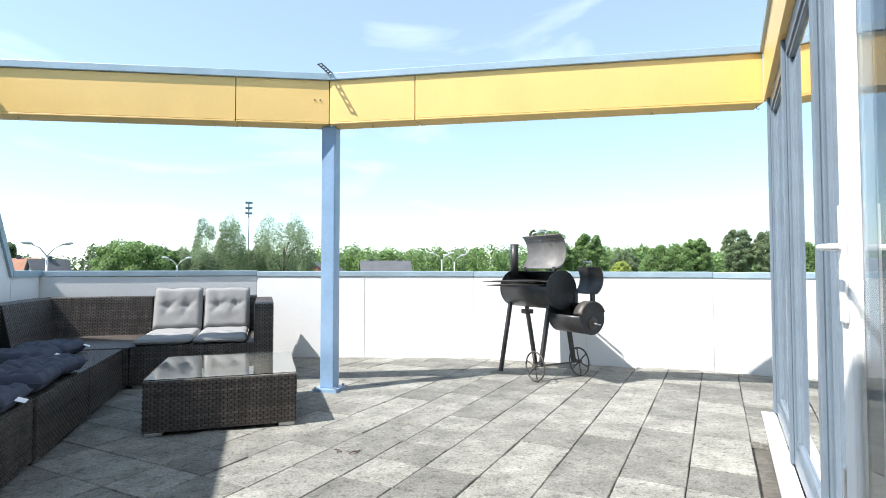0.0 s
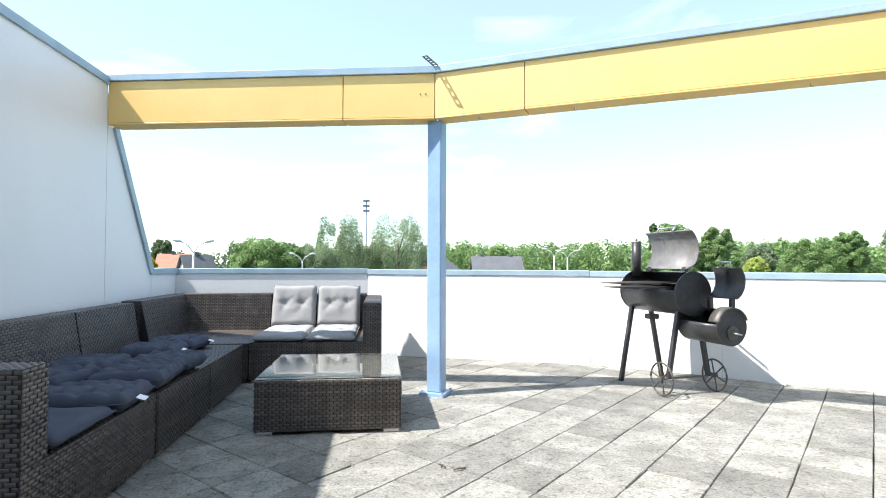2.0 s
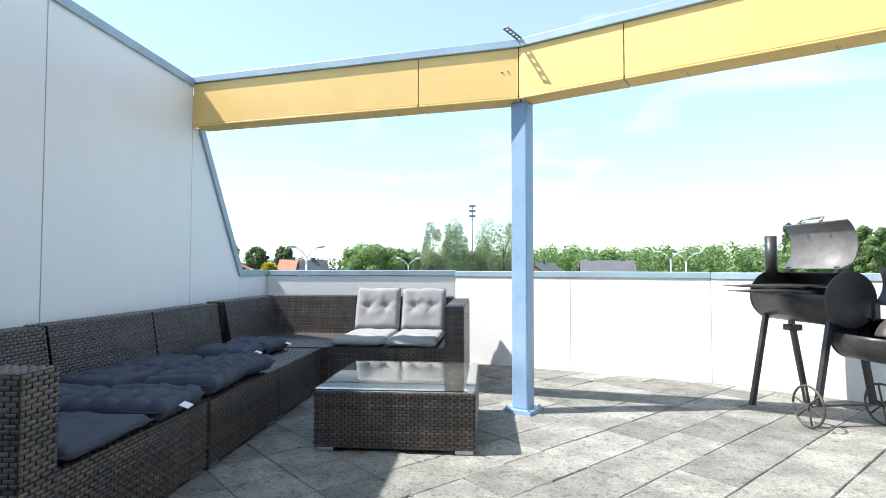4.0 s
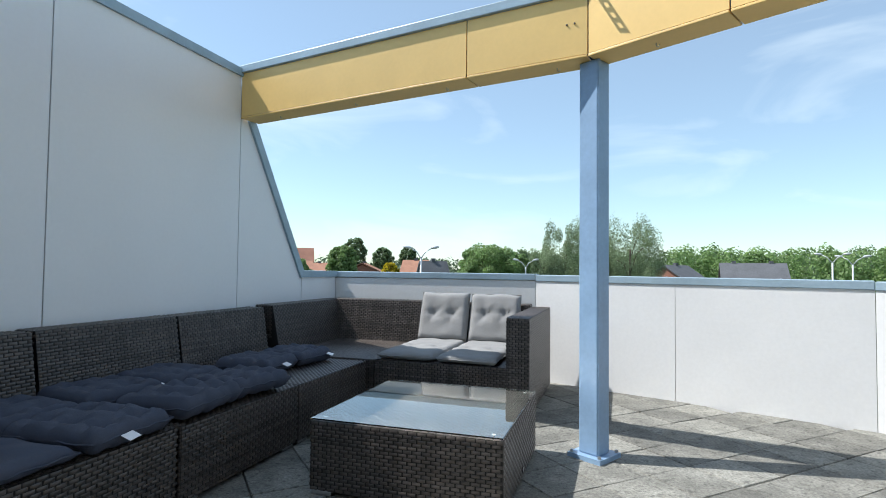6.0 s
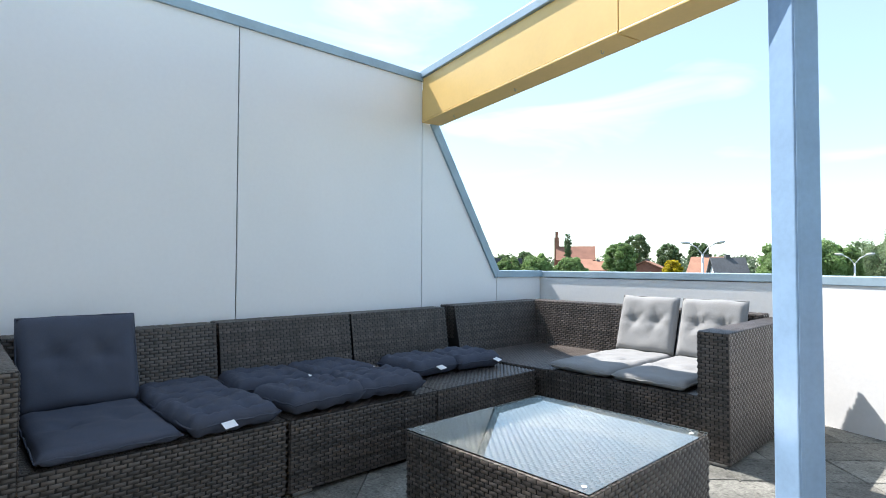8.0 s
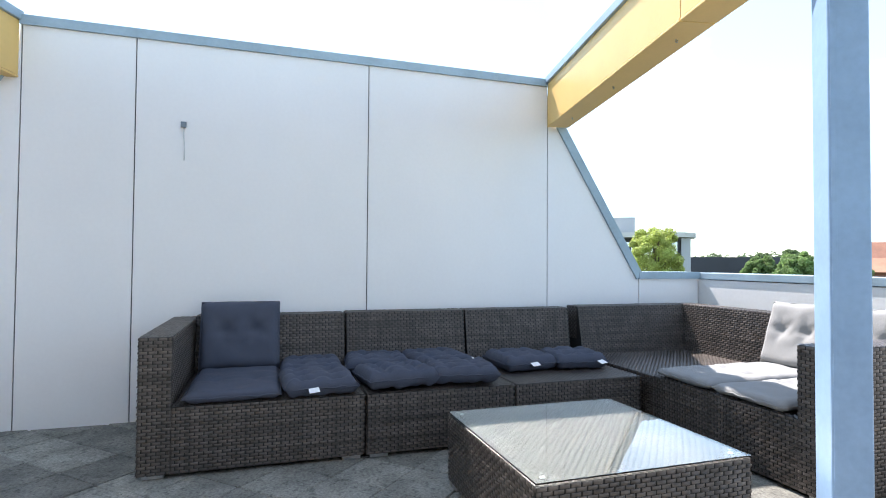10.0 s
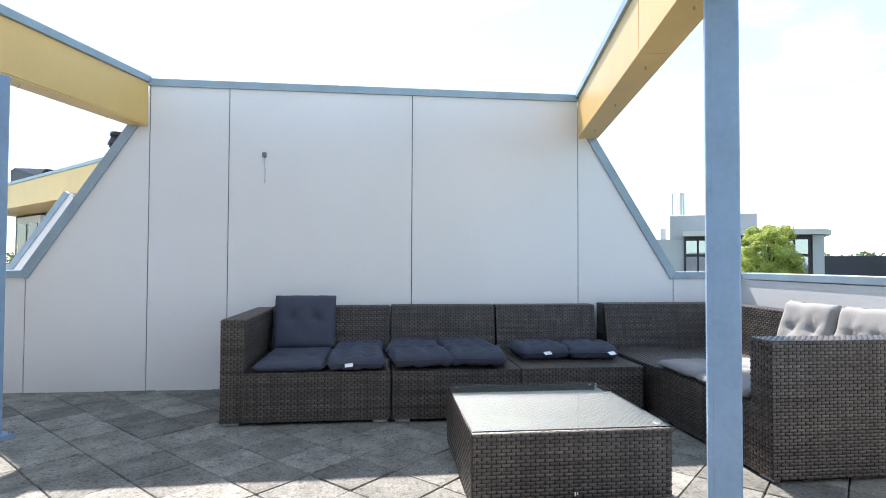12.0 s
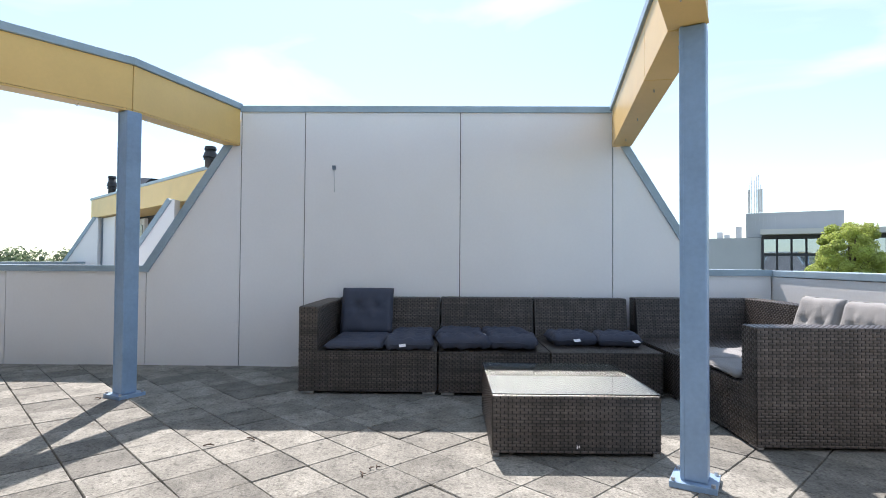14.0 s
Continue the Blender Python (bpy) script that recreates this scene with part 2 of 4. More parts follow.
bm = fresh()
wall_piece(bm, -1.2, 8.37, WALL_X - 0.012, WALL_X - 0.2)
wall_west = tagged(part("wall_west", bm, JOINT), "white panelled partition wall with sloped shoulders", "wall", kind="structure")
joints = [-1.2, 0.6, 2.05, 3.01, 3.663, 5.248, 6.785, 7.71, 8.37]
for a, b in zip(joints, joints[1:]):
    bm = fresh()
    wall_piece(bm, a + 0.004, b - 0.004, WALL_X, WALL_X - 0.011)
    part("panel", bm, WHITE_PANEL, wall_west)


def edge_cap(parent, pts, x0, x1, thick=0.06, mat=None):
    """Metal trim that follows the wall's top edge; pts are (y, z)."""
    for (y0, z0), (y1, z1) in zip(pts, pts[1:]):
        d = Vector((0, y1 - y0, z1 - z0)).normalized()
        up = Vector((0, -d.z, d.y))
        if up.z < 0:
            up = -up
        bm = fresh()
        a, b = Vector((0, y0, z0)), Vector((0, y1, z1))
        o = [a - up * thick * 0.5, b - up * thick * 0.5, b + up * thick * 0.5, a + up * thick * 0.5]
        prism(bm, [p + Vector((x0, 0, 0)) for p in o], (x1 - x0, 0, 0))
        part("cap", bm, mat or CAP, parent)


edge_cap(wall_west, [(3.0, WALL_TOP + 0.03), (6.783, WALL_TOP + 0.03)], WALL_X + 0.02, WALL_X - 0.22, 0.062)
edge_cap(wall_west, [(2.04, 0.965), (2.89, 2.265)], WALL_X + 0.022, WALL_X - 0.22, 0.075)
edge_cap(wall_west, [(6.9, 2.265), (7.71, 0.965)], WALL_X + 0.022, WALL_X - 0.22, 0.075)
edge_cap(wall_west, [(-1.2, 0.98), (2.05, 0.98)], WALL_X + 0.024, WALL_X - 0.23, 0.062)
edge_cap(wall_west, [(7.7, 0.98), (8.37, 0.98)], WALL_X + 0.024, WALL_X - 0.23, 0.062)

# wire left hanging from a small box on the wall
fixture = thing("wall_wire_box", WALL_X, 3.962, 2.022, label="small grey wall box with a loose hanging wire", category="wire")
bm = fresh()
box(bm, 0, 0.02, -0.018, 0.018, -0.02, 0.02, 0.004)
part("box", bm, GREY_FRAME, fixture)


def tube(bm, pts, r, sides=8):
    """A round bar along the points."""
    pts = [Vector(p) for p in pts]
    rings = []
    for i, p in enumerate(pts):
        d = (pts[min(i + 1, len(pts) - 1)] - pts[max(i - 1, 0)]).normalized()
        ref = Vector((0, 0, 1)) if abs(d.z) < 0.95 else Vector((1, 0, 0))
        a = d.cross(ref).normalized()
        b = d.cross(a)
        rings.append([bm.verts.new(p + (a * math.cos(t) + b * math.sin(t)) * r) for t in (2 * math.pi * k / sides for k in range(sides))])
    for r0, r1 in zip(rings, rings[1:]):
        for k in range(sides):
            f = bm.faces.new((r0[k], r0[(k + 1) % sides], r1[(k + 1) % sides], r1[k]))
            f.smooth = True
    bm.faces.new(rings[0])
    bm.faces.new(rings[-1][::-1])
    return bm


bm = fresh()
tube(bm, [(0.01, 0.0, -0.01), (0.02, 0.004, -0.08), (0.016, 0.01, -0.16), (0.02, 0.008, -0.25)], 0.0035, 6)
part("wire", bm, LAMP_GREY, fixture)


def parapet(i, p, q, cuts=(), fall=0.0):
    m, n = along(p, q)
    bm = fresh()
    box(bm, 0, n, 0.012, 0.2, -0.05, 0.94, m=m)
    w = tagged(part("wall_parapet_%d" % i, bm, PALE_JOINT), "low white terrace parapet wall with metal coping", "wall", kind="structure")
    edges = [0.0] + [c * n for c in cuts] + [n]
    for a, b in zip(edges, edges[1:]):
        bm = fresh()
        box(bm, a + 0.002, b - 0.002, 0, 0.011, -0.04, 0.94, m=m)
        part("panel", bm, WHITE_WALL, w)
    bm = fresh()
    box(bm, 0.002, n - 0.002, -0.01, 0.24, 0.945 - fall, 1.005 - fall, 0.005, m=m)
    part("cap", bm, CAP, w)
    for k in range(int(n / 0.8)):
        bm = fresh()
        bmesh.ops.create_cone(bm, cap_ends=True, segments=6, radius1=0.007, radius2=0.005, depth=0.008, matrix=m @ Matrix.Translation((0.4 + k * 0.8, 0.02, 1.009 - fall)))
        part("screw", bm, ALU, w)


CUTS = [(), (0.5,), (0.5,), (), ()]
for i in range(len(PARAPET) - 1):
    parapet(i + 1, PARAPET[i], PARAPET[i + 1], CUTS[i], (0, 0.008, 0.012, 0.016, 0.02)[i])
parapet(6, (6.85, 1.7), (6.85, -1.2))
parapet(7, (6.85, -1.2), (-2.2, -1.2))


def beam(p, q, side, cuts, name, start=0.0, stop=0.0):
    """Yellow clad fascia with a metal coping and a lip along its foot; side: which way it is thick."""
    m, n = along(p, q)
    s = 1 if side > 0 else -1
    w = abs(side)
    core = fresh()
    box(core, start, n - stop, *sorted((s * 0.012, s * (w - 0.012))), BEAM_LOW + 0.012, BEAM_TOP, m=m)
    b = tagged(part(name, core, JOINT), "yellow panelled roof-edge beam with a grey metal coping", "beam", kind="structure")
    edges = [start] + [c * n for c in cuts] + [n - stop]
    for a, c in zip(edges, edges[1:]):
        for y0, y1 in ((0, 0.011), (w - 0.011, w)):
            bm = fresh()
            box(bm, a + 0.004, c - 0.004, *sorted((s * y0, s * y1)), BEAM_LOW + 0.004, BEAM_TOP, m=m)
            part("panel", bm, YELLOW, b)
        bm = fresh()
        box(bm, a + 0.004, c - 0.004, *sorted((-s * 0.004, s * (w + 0.004))), BEAM_LOW - 0.014, BEAM_LOW, 0.003, m=m)
        part("soffit", bm, YELLOW, b)
    bm = fresh()
    box(bm, start - 0.01, n - stop + 0.01, *sorted((-s * 0.022, s * (w + 0.022))), BEAM_TOP + 0.002, BEAM_TOP + 0.062, 0.005, m=m)
    part("cap", bm, CAP, b)
    k = start + 0.35
    while k < n - stop:
        bm = fresh()
        tube(bm, [m @ Vector((k, s * w * 0.5, BEAM_LOW - 0.012)), m @ Vector((k, s * w * 0.5, BEAM_LOW - 0.03)), m @ Vector((k + 0.012, s * w * 0.5, BEAM_LOW - 0.038)), m @ Vector((k + 0.018, s * w * 0.5, BEAM_LOW - 0.026))], 0.003, 5)
        part("hook", bm, ALU, b)
        k += 0.75
    return b


north_a = beam(BEAM_NORTH[0], BEAM_NORTH[1], 0.18, (0.729,), "beam_north_1")
beam(BEAM_NORTH[1], BEAM_NORTH[2], 0.18, (0.22,), "beam_north_2")
beam(BEAM_SOUTH[0], BEAM_SOUTH[1], -0.14, (), "beam_south_1")
beam(BEAM_SOUTH[1], BEAM_SOUTH[2], -0.14, (0.55,), "beam_south_2")
beam(FACADE[0], (0.6, 1.626), 0.14, (0.3, 0.62), "beam_facade", start=0.02)
bm = fresh()
m, n = along(*BEAM_NORTH[:2])
for k in (0.0, 0.045):
    bmesh.ops.create_uvsphere(bm, u_segments=8, v_segments=6, radius=0.006, matrix=m @ Matrix.Translation((n - 0.12 + k, -0.003, BEAM_LOW + 0.19)))
part("bolt", bm, IRON, north_a)


def post(x, y, a, label):
    p = thing("steel_post", x, y, 0, a, label, "post", "blue posts under the beams")
    h = BEAM_LOW - 0.016
    bm = fresh()
    box(bm, -0.061, 0.061, -0.061, 0.061, 0.025, h, 0.009, 3)
    part("column", bm, BLUE, p)
    bm = fresh()
    box(bm, 0.0615, 0.064, -0.056, -0.04, 0.025, h, 0.001)
    part("edge_fin", bm, BLUE, p)
    bm = fresh()
    prism(bm, [(-0.105, -0.105, -0.02), (0.105, -0.105, -0.02), (0.105, 0.105, -0.02), (-0.105, 0.105, -0.02)], (0, 0, 0.045))
    part("base_plate", bm, BLUE, p, "blue steel foot plate, chipped at the edges")
    for dx, dy in ((-0.088, -0.088), (0.088, -0.088), (0.088, 0.088), (-0.088, 0.088)):
        bm = fresh()
        bmesh.ops.create_cone(bm, cap_ends=True, segments=6, radius1=0.01, radius2=0.01, depth=0.016, matrix=Matrix.Translation((dx, dy, 0.033)))
        part("bolt", bm, ALU, p)
    return p


post(0.782, 6.362, -30, "light blue painted steel post beside the coffee table")
post(-0.765, 2.6, -28, "light blue painted steel post near the white wall")

# slotted metal strip standing out from the beam's corner
strip = thing("slotted_bracket", 0.787, 6.268, 2.665, label="grey slotted metal strip on the beam corner", category="bracket")
bm = fresh()
lean = look((0, 0, 0), (-0.125, -0.158, 0.03))
for x0, x1 in ((-0.024, -0.011), (0.011, 0.024)):
    box(bm, x0, x1, -0.002, 0.002, -0.22, 0.05, m=lean)
for k in range(8):
    box(bm, -0.011, 0.011, -0.002, 0.002, -0.22 + k * 0.036, -0.205 + k * 0.036, m=lean)
part("strip", bm, GREY_FRAME, strip)

# glazed facade with its doors, and the room behind it
FM, FN = along(FACADE[0], FACADE[1])
facade = tagged(new("wall_facade"), "grey framed glass front of the rooftop flat", "facade", kind="structure")
MULLIONS = [0.1, 1.2, 2.295, 3.175]
for s in MULLIONS + [6.7]:
    bm = fresh()
    box(bm, s - 0.055, s + 0.055, 0.03, 0.1, 0.02, BEAM_LOW - 0.015, 0.004, m=FM)
    box(bm, s - 0.03, s + 0.03, 0.012, 0.03, 0.02, BEAM_LOW - 0.015, 0.003, m=FM)
    box(bm, s - 0.045, s - 0.038, 0.02, 0.03, 0.02, BEAM_LOW - 0.015, m=FM)
    part("mullion", bm, GREY_FRAME, facade)
for a, b in zip(MULLIONS, MULLIONS[1:]):
    pane = fresh()
    box(pane, a + 0.09, b - 0.09, 0.055, 0.063, 0.14, 2.12, m=FM)
    g = part("pane", pane, GLASS, facade, "clear double glazing that mirrors the terrace")
    g.visible_shadow = False
    for z0, z1 in ((0.02, 0.1), (2.15, BEAM_LOW - 0.015)):
        bm = fresh()
        box(bm, a + 0.056, b - 0.056, 0.03, 0.1, z0, z1, 0.003, m=FM)
        part("rail", bm, GREY_FRAME, facade)
    bm = fresh()
    for x0, x1, z0, z1 in ((a + 0.056, b - 0.056, 0.102, 0.14), (a + 0.056, b - 0.056, 2.12, 2.148), (a + 0.056, a + 0.09, 0.14, 2.12), (b - 0.09, b - 0.056, 0.14, 2.12)):
        box(bm, x0, x1, 0.04, 0.085, z0, z1, 0.003, m=FM)
    part("sash", bm, GREY_FRAME, facade)
    bm = fresh()
    box(bm, a - 0.05, b - 0.062, -0.06, 0.028, -0.02, 0.008, 0.003, m=FM)
    part("sill", bm, WHITE_FRAME, facade, "white stone sill strip along the glass")

bm = fresh()
box(bm, 0.1, 6.7, 3.4, 3.5, 0, 2.5, m=FM)
box(bm, 0.0, 0.1, 0.13, 3.4, 0, 2.5, m=FM)
box(bm, 6.76, 6.86, 0.0, 3.4, 0, 2.5, m=FM)
tagged(part("wall_room", bm, DARK_ROOM), "plain inner walls of the rooftop flat", "wall", kind="structure")
bm = fresh()
box(bm, 0.0, 6.8, 0.13, 3.5, -0.04, 0.015, m=FM)
tagged(part("floor_room", bm, DARK_ROOM), "plain floor inside the rooftop flat", "floor", kind="structure")
bm = fresh()
box(bm, 0.0, 6.86, 0.142, 3.5, 2.5, 2.6, m=FM)
tagged(part("ceiling_room", bm, DARK_ROOM), "flat roof and ceiling over the rooftop flat", "ceiling", kind="structure")

# white door leaf standing open against the facade
DOOR = thing("door_1", 0, 0, 0, label="open white framed glass door with lever handles", category="door", kind="structure")
DOOR.matrix_world = FM @ pose(3.305, -0.05, 0.0, 0, 0, 12)
bm = fresh()
for x0, x1, z0, z1 in ((0, 0.045, 0.03, 2.15), (0.83, 0.9, 0.03, 2.15), (0.045, 0.83, 0.03, 0.16), (0.045, 0.83, 2.03, 2.15)):
    box(bm, x0, x1, -0.026, 0.0, z0, z1, 0.005)
part("leaf_frame", bm, WHITE_FRAME, DOOR)
bm = fresh()
for x0, x1, z0, z1 in ((-0.012, 0.045, 0.015, 2.165), (0.83, 0.916, 0.015, 2.165), (0.045, 0.83, 0.015, 0.16), (0.045, 0.83, 2.03, 2.165)):
    box(bm, x0, x1, 0.002, 0.024, z0, z1, 0.004)
part("outer_frame", bm, GREY_FRAME, DOOR, "grey outer face of the door leaf")
bm = fresh()
box(bm, 0.04, 0.835, -0.016, -0.009, 0.155, 2.035)
part("pane", bm, GLASS, DOOR).visible_shadow = False
for side in (-1, 1):
    y = -0.026 if side < 0 else 0.024
    bm = fresh()
    box(bm, 0.012, 0.037, *sorted((y, y + side * 0.008)), 0.93, 1.15, 0.004)
    tube(bm, [(0.025, y, 1.07), (0.025, y + side * 0.04, 1.07), (0.042, y + side * 0.048, 1.07), (0.14, y + side * 0.048, 1.068)], 0.006)
    part("handle", bm, WHITE_FRAME, DOOR, "white lever handle")
for z in (0.62, 1.0):
    bm = fresh()
    box(bm, -0.026, -0.0165, -0.02, 0.0, z - 0.03, z + 0.03, 0.002)
    part("lock_bolt", bm, ALU, DOOR)


# ---- woven furniture ----
def woven(name, o, u, v, w, h, parent, pu=0.044, pv=0.0165, rise=0.006):
    """A panel of over-and-under strands from corner o along unit vectors u and v."""
    o, u, v = Vector(o), Vector(u).normalized(), Vector(v).normalized()
    nrm = u.cross(v)
    rows = max(1, round(h / pv))
    pv = h / rows
    along_f, along_h = (0.0, 0.18, 0.82, 1.0), (0.15, 1.0, 1.0, 0.15)
    verts, faces = [], []
    rng = random.Random(name)
    for r in range(rows):
        k = -pu / 2 * (r % 2)
        while k < w - 0.008:
            a, b = max(k + 0.002, 0.0), min(k + pu * 0.9, w)
            k += pu
            if b - a < 0.01:
                continue
            base = len(verts)
            lift = rise * rng.uniform(0.8, 1.2)
            for f, hh in zip(along_f, along_h):
                for g, gg in ((0.05, 0.3), (0.5, 1.0), (0.95, 0.3)):
                    verts.append(o + u * (a + (b - a) * f) + v * (pv * (r + g)) + nrm * (lift * hh * gg + 0.0005))
            for i in range(3):
                for j in range(2):
                    p = base + i * 3 + j
                    faces.append((p, p + 3, p + 4, p + 1))
    me = bpy.data.meshes.new(name)
    me.from_pydata([tuple(p) for p in verts], [], faces)
    me.materials.append(WICKER)
    me.shade_smooth()
    ob = new(name, me)
    ob.parent = parent
    return tagged(ob, kind="stuff")


X, Y, Z = Vector((1, 0, 0)), Vector((0, 1, 0)), Vector((0, 0, 1))


def woven_box(tag, parent, x0, x1, y0, y1, z0, z1, sides="fblrt", pu=0.044, pv=0.0165):
    """A woven block: a core coloured as dark as shaded gaps, and a woven skin on the sides named."""
    bm = fresh()
    e = 0.001
    box(bm, x0 + e, x1 - e, y0 + e, y1 - e, z0, z1 - e, 0.006)
    core = part(tag, bm, WICKER_GAP_SHADE, parent)
    w, d, h = x1 - x0, y1 - y0, z1 - z0
    if "f" in sides:
        woven("woven_front", (x0, y0, z0), X, Z, w, h, core, pu, pv)
    if "b" in sides:
        woven("woven_rear", (x1, y1, z0), -X, Z, w, h, core, pu, pv)
    if "l" in sides:
        woven("woven_side", (x0, y1, z0), -Y, Z, d, h, core, pu, pv)
    if "r" in sides:
        woven("woven_side", (x1, y0, z0), Y, Z, d, h, core, pu, pv)
    if "t" in sides:
        woven("woven_top", (x0, y0, z1), X, Y, w, d, core, 0.036, 0.016, 0.005)
    return core


def woven_back(parent, x0, x1, d, seat, top, foot=0.2, head=0.14):
    """A leaning backrest across x0..x1 whose rear stands at depth d."""
    bm = fresh()
    prism(bm, [(x0 + 0.001, d - foot + 0.002, seat), (x0 + 0.001, d, seat - 0.25), (x0 + 0.001, d, top), (x0 + 0.001, d - head, top)], (x1 - x0 - 0.002, 0, 0))
    # core in the painted gap shade, seen between the strands
    core = part("backrest", bm, WICKER_GAP_SHADE, parent)
    v = Vector((0, foot - head, top - seat))
    woven("woven_front", (x0, d - foot, seat), X, v, x1 - x0, v.length, core)
    woven("woven_top", (x0, d - head, top), X, Y, x1 - x0, head, core, 0.036, 0.016, 0.005)
    woven("woven_rear", (x1, d, 0.3), -X, Z, x1 - x0, top - 0.3, core)
    for x, u in ((x0, -1), (x1, 1)):
        woven("woven_side", (x, d - head, seat + 0.12) if u > 0 else (x, d, seat + 0.12), Y * u, Z, head, top - seat - 0.12, core)
    return core


def feet(parent, spots):
    for x, y in spots:
        bm = fresh()
        box(bm, x - 0.05, x + 0.05, y - 0.018, y + 0.018, 0.0, 0.022, 0.003)
        part("foot", bm, ALU, parent, "short aluminium foot")


def sofa_unit(x, y, rz, width, depth, seat, top, label, arm="", arm_top=0.66, arm_w=0.15):
    s = thing("sofa_unit", x, y, 0, rz, label, "sofa", "wicker lounge set")
    a0, a1 = (arm_w if arm == "left" else 0), (width - arm_w if arm == "right" else width)
    woven_box("seat_base", s, a0, a1, 0, depth - 0.02, 0.022, seat)
    woven_back(s, a0 + 0.002, a1 - 0.002, depth, seat, top)
    if arm:
        x0, x1 = (0, arm_w) if arm == "left" else (width - arm_w, width)
        woven_box("armrest", s, x0, x1, -0.003, depth - 0.004, 0.022, arm_top)
    feet(s, ((0.07, 0.03), (width - 0.07, 0.03), (0.07, depth - 0.05), (width - 0.07, depth - 0.05)))
    return s


sofa_unit(-0.895, 3.935, 90, 1.12, 1.04, 0.35, 0.715, "dark brown wicker sofa end unit with an armrest", "left", 0.70)
mid = sofa_unit(-0.885, 5.067, 90, 0.89, 1.05, 0.35, 0.72, "dark brown wicker armless sofa unit against the white wall")
copy_thing(mid, pose(-0.885, 5.967, 0, 0, 0, 90))
sofa_unit(-0.845, 6.925, 0, 1.17, 1.2, 0.355, 0.73, "dark brown wicker sofa end unit by the low parapet", "right", 0.705, 0.16)

corner = thing("sofa_corner_unit", -1.93, 6.935, 0, 0, "dark brown wicker corner sofa unit with two backs", "sofa", "wicker lounge set")
woven_box("seat_base", corner, 0, 1.075, 0, 1.17, 0.022, 0.35)
back = woven_back(corner, 0.1, 1.075, 1.19, 0.35, 0.735)
side = woven_back(corner, 0.0, 1.19, 1.075, 0.35, 0.73, 0.24, 0.16)
side.matrix_local = pose(1.075, 0.0, 0, 0, 0, 90)
feet(corner, ((0.07, 0.03), (1.0, 0.03), (1.0, 1.1), (0.07, 1.1)))

table = thing("coffee_table", -0.448, 5.393, 0, 0.2, "square brown wicker coffee table with a glass top", "table")
woven_box("body", table, 0, 0.907, 0, 0.925, 0.022, 0.334)
bm = fresh()
box(bm, -0.002, 0.909, -0.002, 0.927, 0.342, 0.348, 0.002)
top = part("glass_top", bm, TABLE_GLASS, table, "clear glass plate lying on the weave")
top.visible_shadow = False
feet(table, ((0.06, 0.02), (0.847, 0.02), (0.06, 0.905), (0.847, 0.905)))
for x, y in ((0.05, 0.05), (0.857, 0.05), (0.857, 0.875), (0.05, 0.875)):
    bm = fresh()
    bmesh.ops.create_cone(bm, cap_ends=True, segments=12, radius1=0.009, radius2=0.009, depth=0.003, matrix=Matrix.Translation((x, y, 0.34)))
    part("suction_pad", bm, TAG, top)


def badge(parent, m):
    """Small maker's plate: a pale frame with two dark bars."""
    bm = fresh()
    box(bm, -0.012, 0.012, -0.002, 0.006, -0.014, 0.014, 0.002, m=m)
    ob = part("badge", bm, BLACK, parent, "small dark plate with pale bars")
    bm = fresh()
    box(bm, -0.008, -0.002, -0.004, -0.002, -0.009, 0.009, m=m)
    box(bm, 0.003, 0.008, -0.004, -0.002, -0.004, 0.009, m=m)
    part("mark", bm, TAG, ob)


badge(table, pose(0.914, 0.47, 0.06, 0, 0, 90))


# ---- cushions ----
def pad(w, d, h, tufts, seed, crease=0.0):
    """A stuffed pad, w x d x h, dimpled at the tufts (u, v in 0..1), with an uneven sewn edge."""
    bm = fresh()
    nx, ny = max(10, int(w / 0.022)), max(10, int(d / 0.022))
    off = Vector((seed * 3.1, seed * 1.7, 0))

    def point(i, j, s):
        u, v = i / nx, j / ny
        e = min(u, 1 - u) * w, min(v, 1 - v) * d
        r = 0.055
        fx, fy = min(e[0] / r, 1.0), min(e[1] / r, 1.0)
        t = (1 - (1 - fx) ** 2) ** 0.5 * (1 - (1 - fy) ** 2) ** 0.5
        x, y = u * w, v * d
        z = h * 0.5 * t
        for a, b in tufts:
            q = math.hypot((u - a) * w, (v - b) * d)
            z -= h * 0.38 * math.exp(-(q / 0.042) ** 2) * t
            ang = math.atan2((v - b) * d, (u - a) * w)
            z += h * 0.07 * math.cos(5 * ang + seed) * math.exp(-((q - 0.05) / 0.05) ** 2) * t
        if crease:
            for b in sorted({b for a, b in tufts}):
                z -= crease * math.exp(-(((v - b) * d) / 0.016) ** 2) * t
        z += 0.008 * noise.noise(Vector((x * 9, y * 9, s)) + off) * t
        x += 0.010 * noise.noise(Vector((y * 6, s * 0.1, 5)) + off) * (1 if u > 0.5 else -1)
        y += 0.010 * noise.noise(Vector((x * 6, 3, 9)) + off)
        return Vector((x - w / 2, y - d / 2, s * z + h / 2))

    grid = {}
    for s in (1, -1):
        for i in range(nx + 1):
            for j in range(ny + 1):
                rim = i in (0, nx) or j in (0, ny)
                grid[i, j, s] = grid[i, j, 1] if (rim and s < 0) else bm.verts.new(point(i, j, s))
        for i in range(nx):
            for j in range(ny):
                q = [grid[i, j, s], grid[i + 1, j, s], grid[i + 1, j + 1, s], grid[i, j + 1, s]]
                bm.faces.new(q if s > 0 else q[::-1]).smooth = True
    return bm


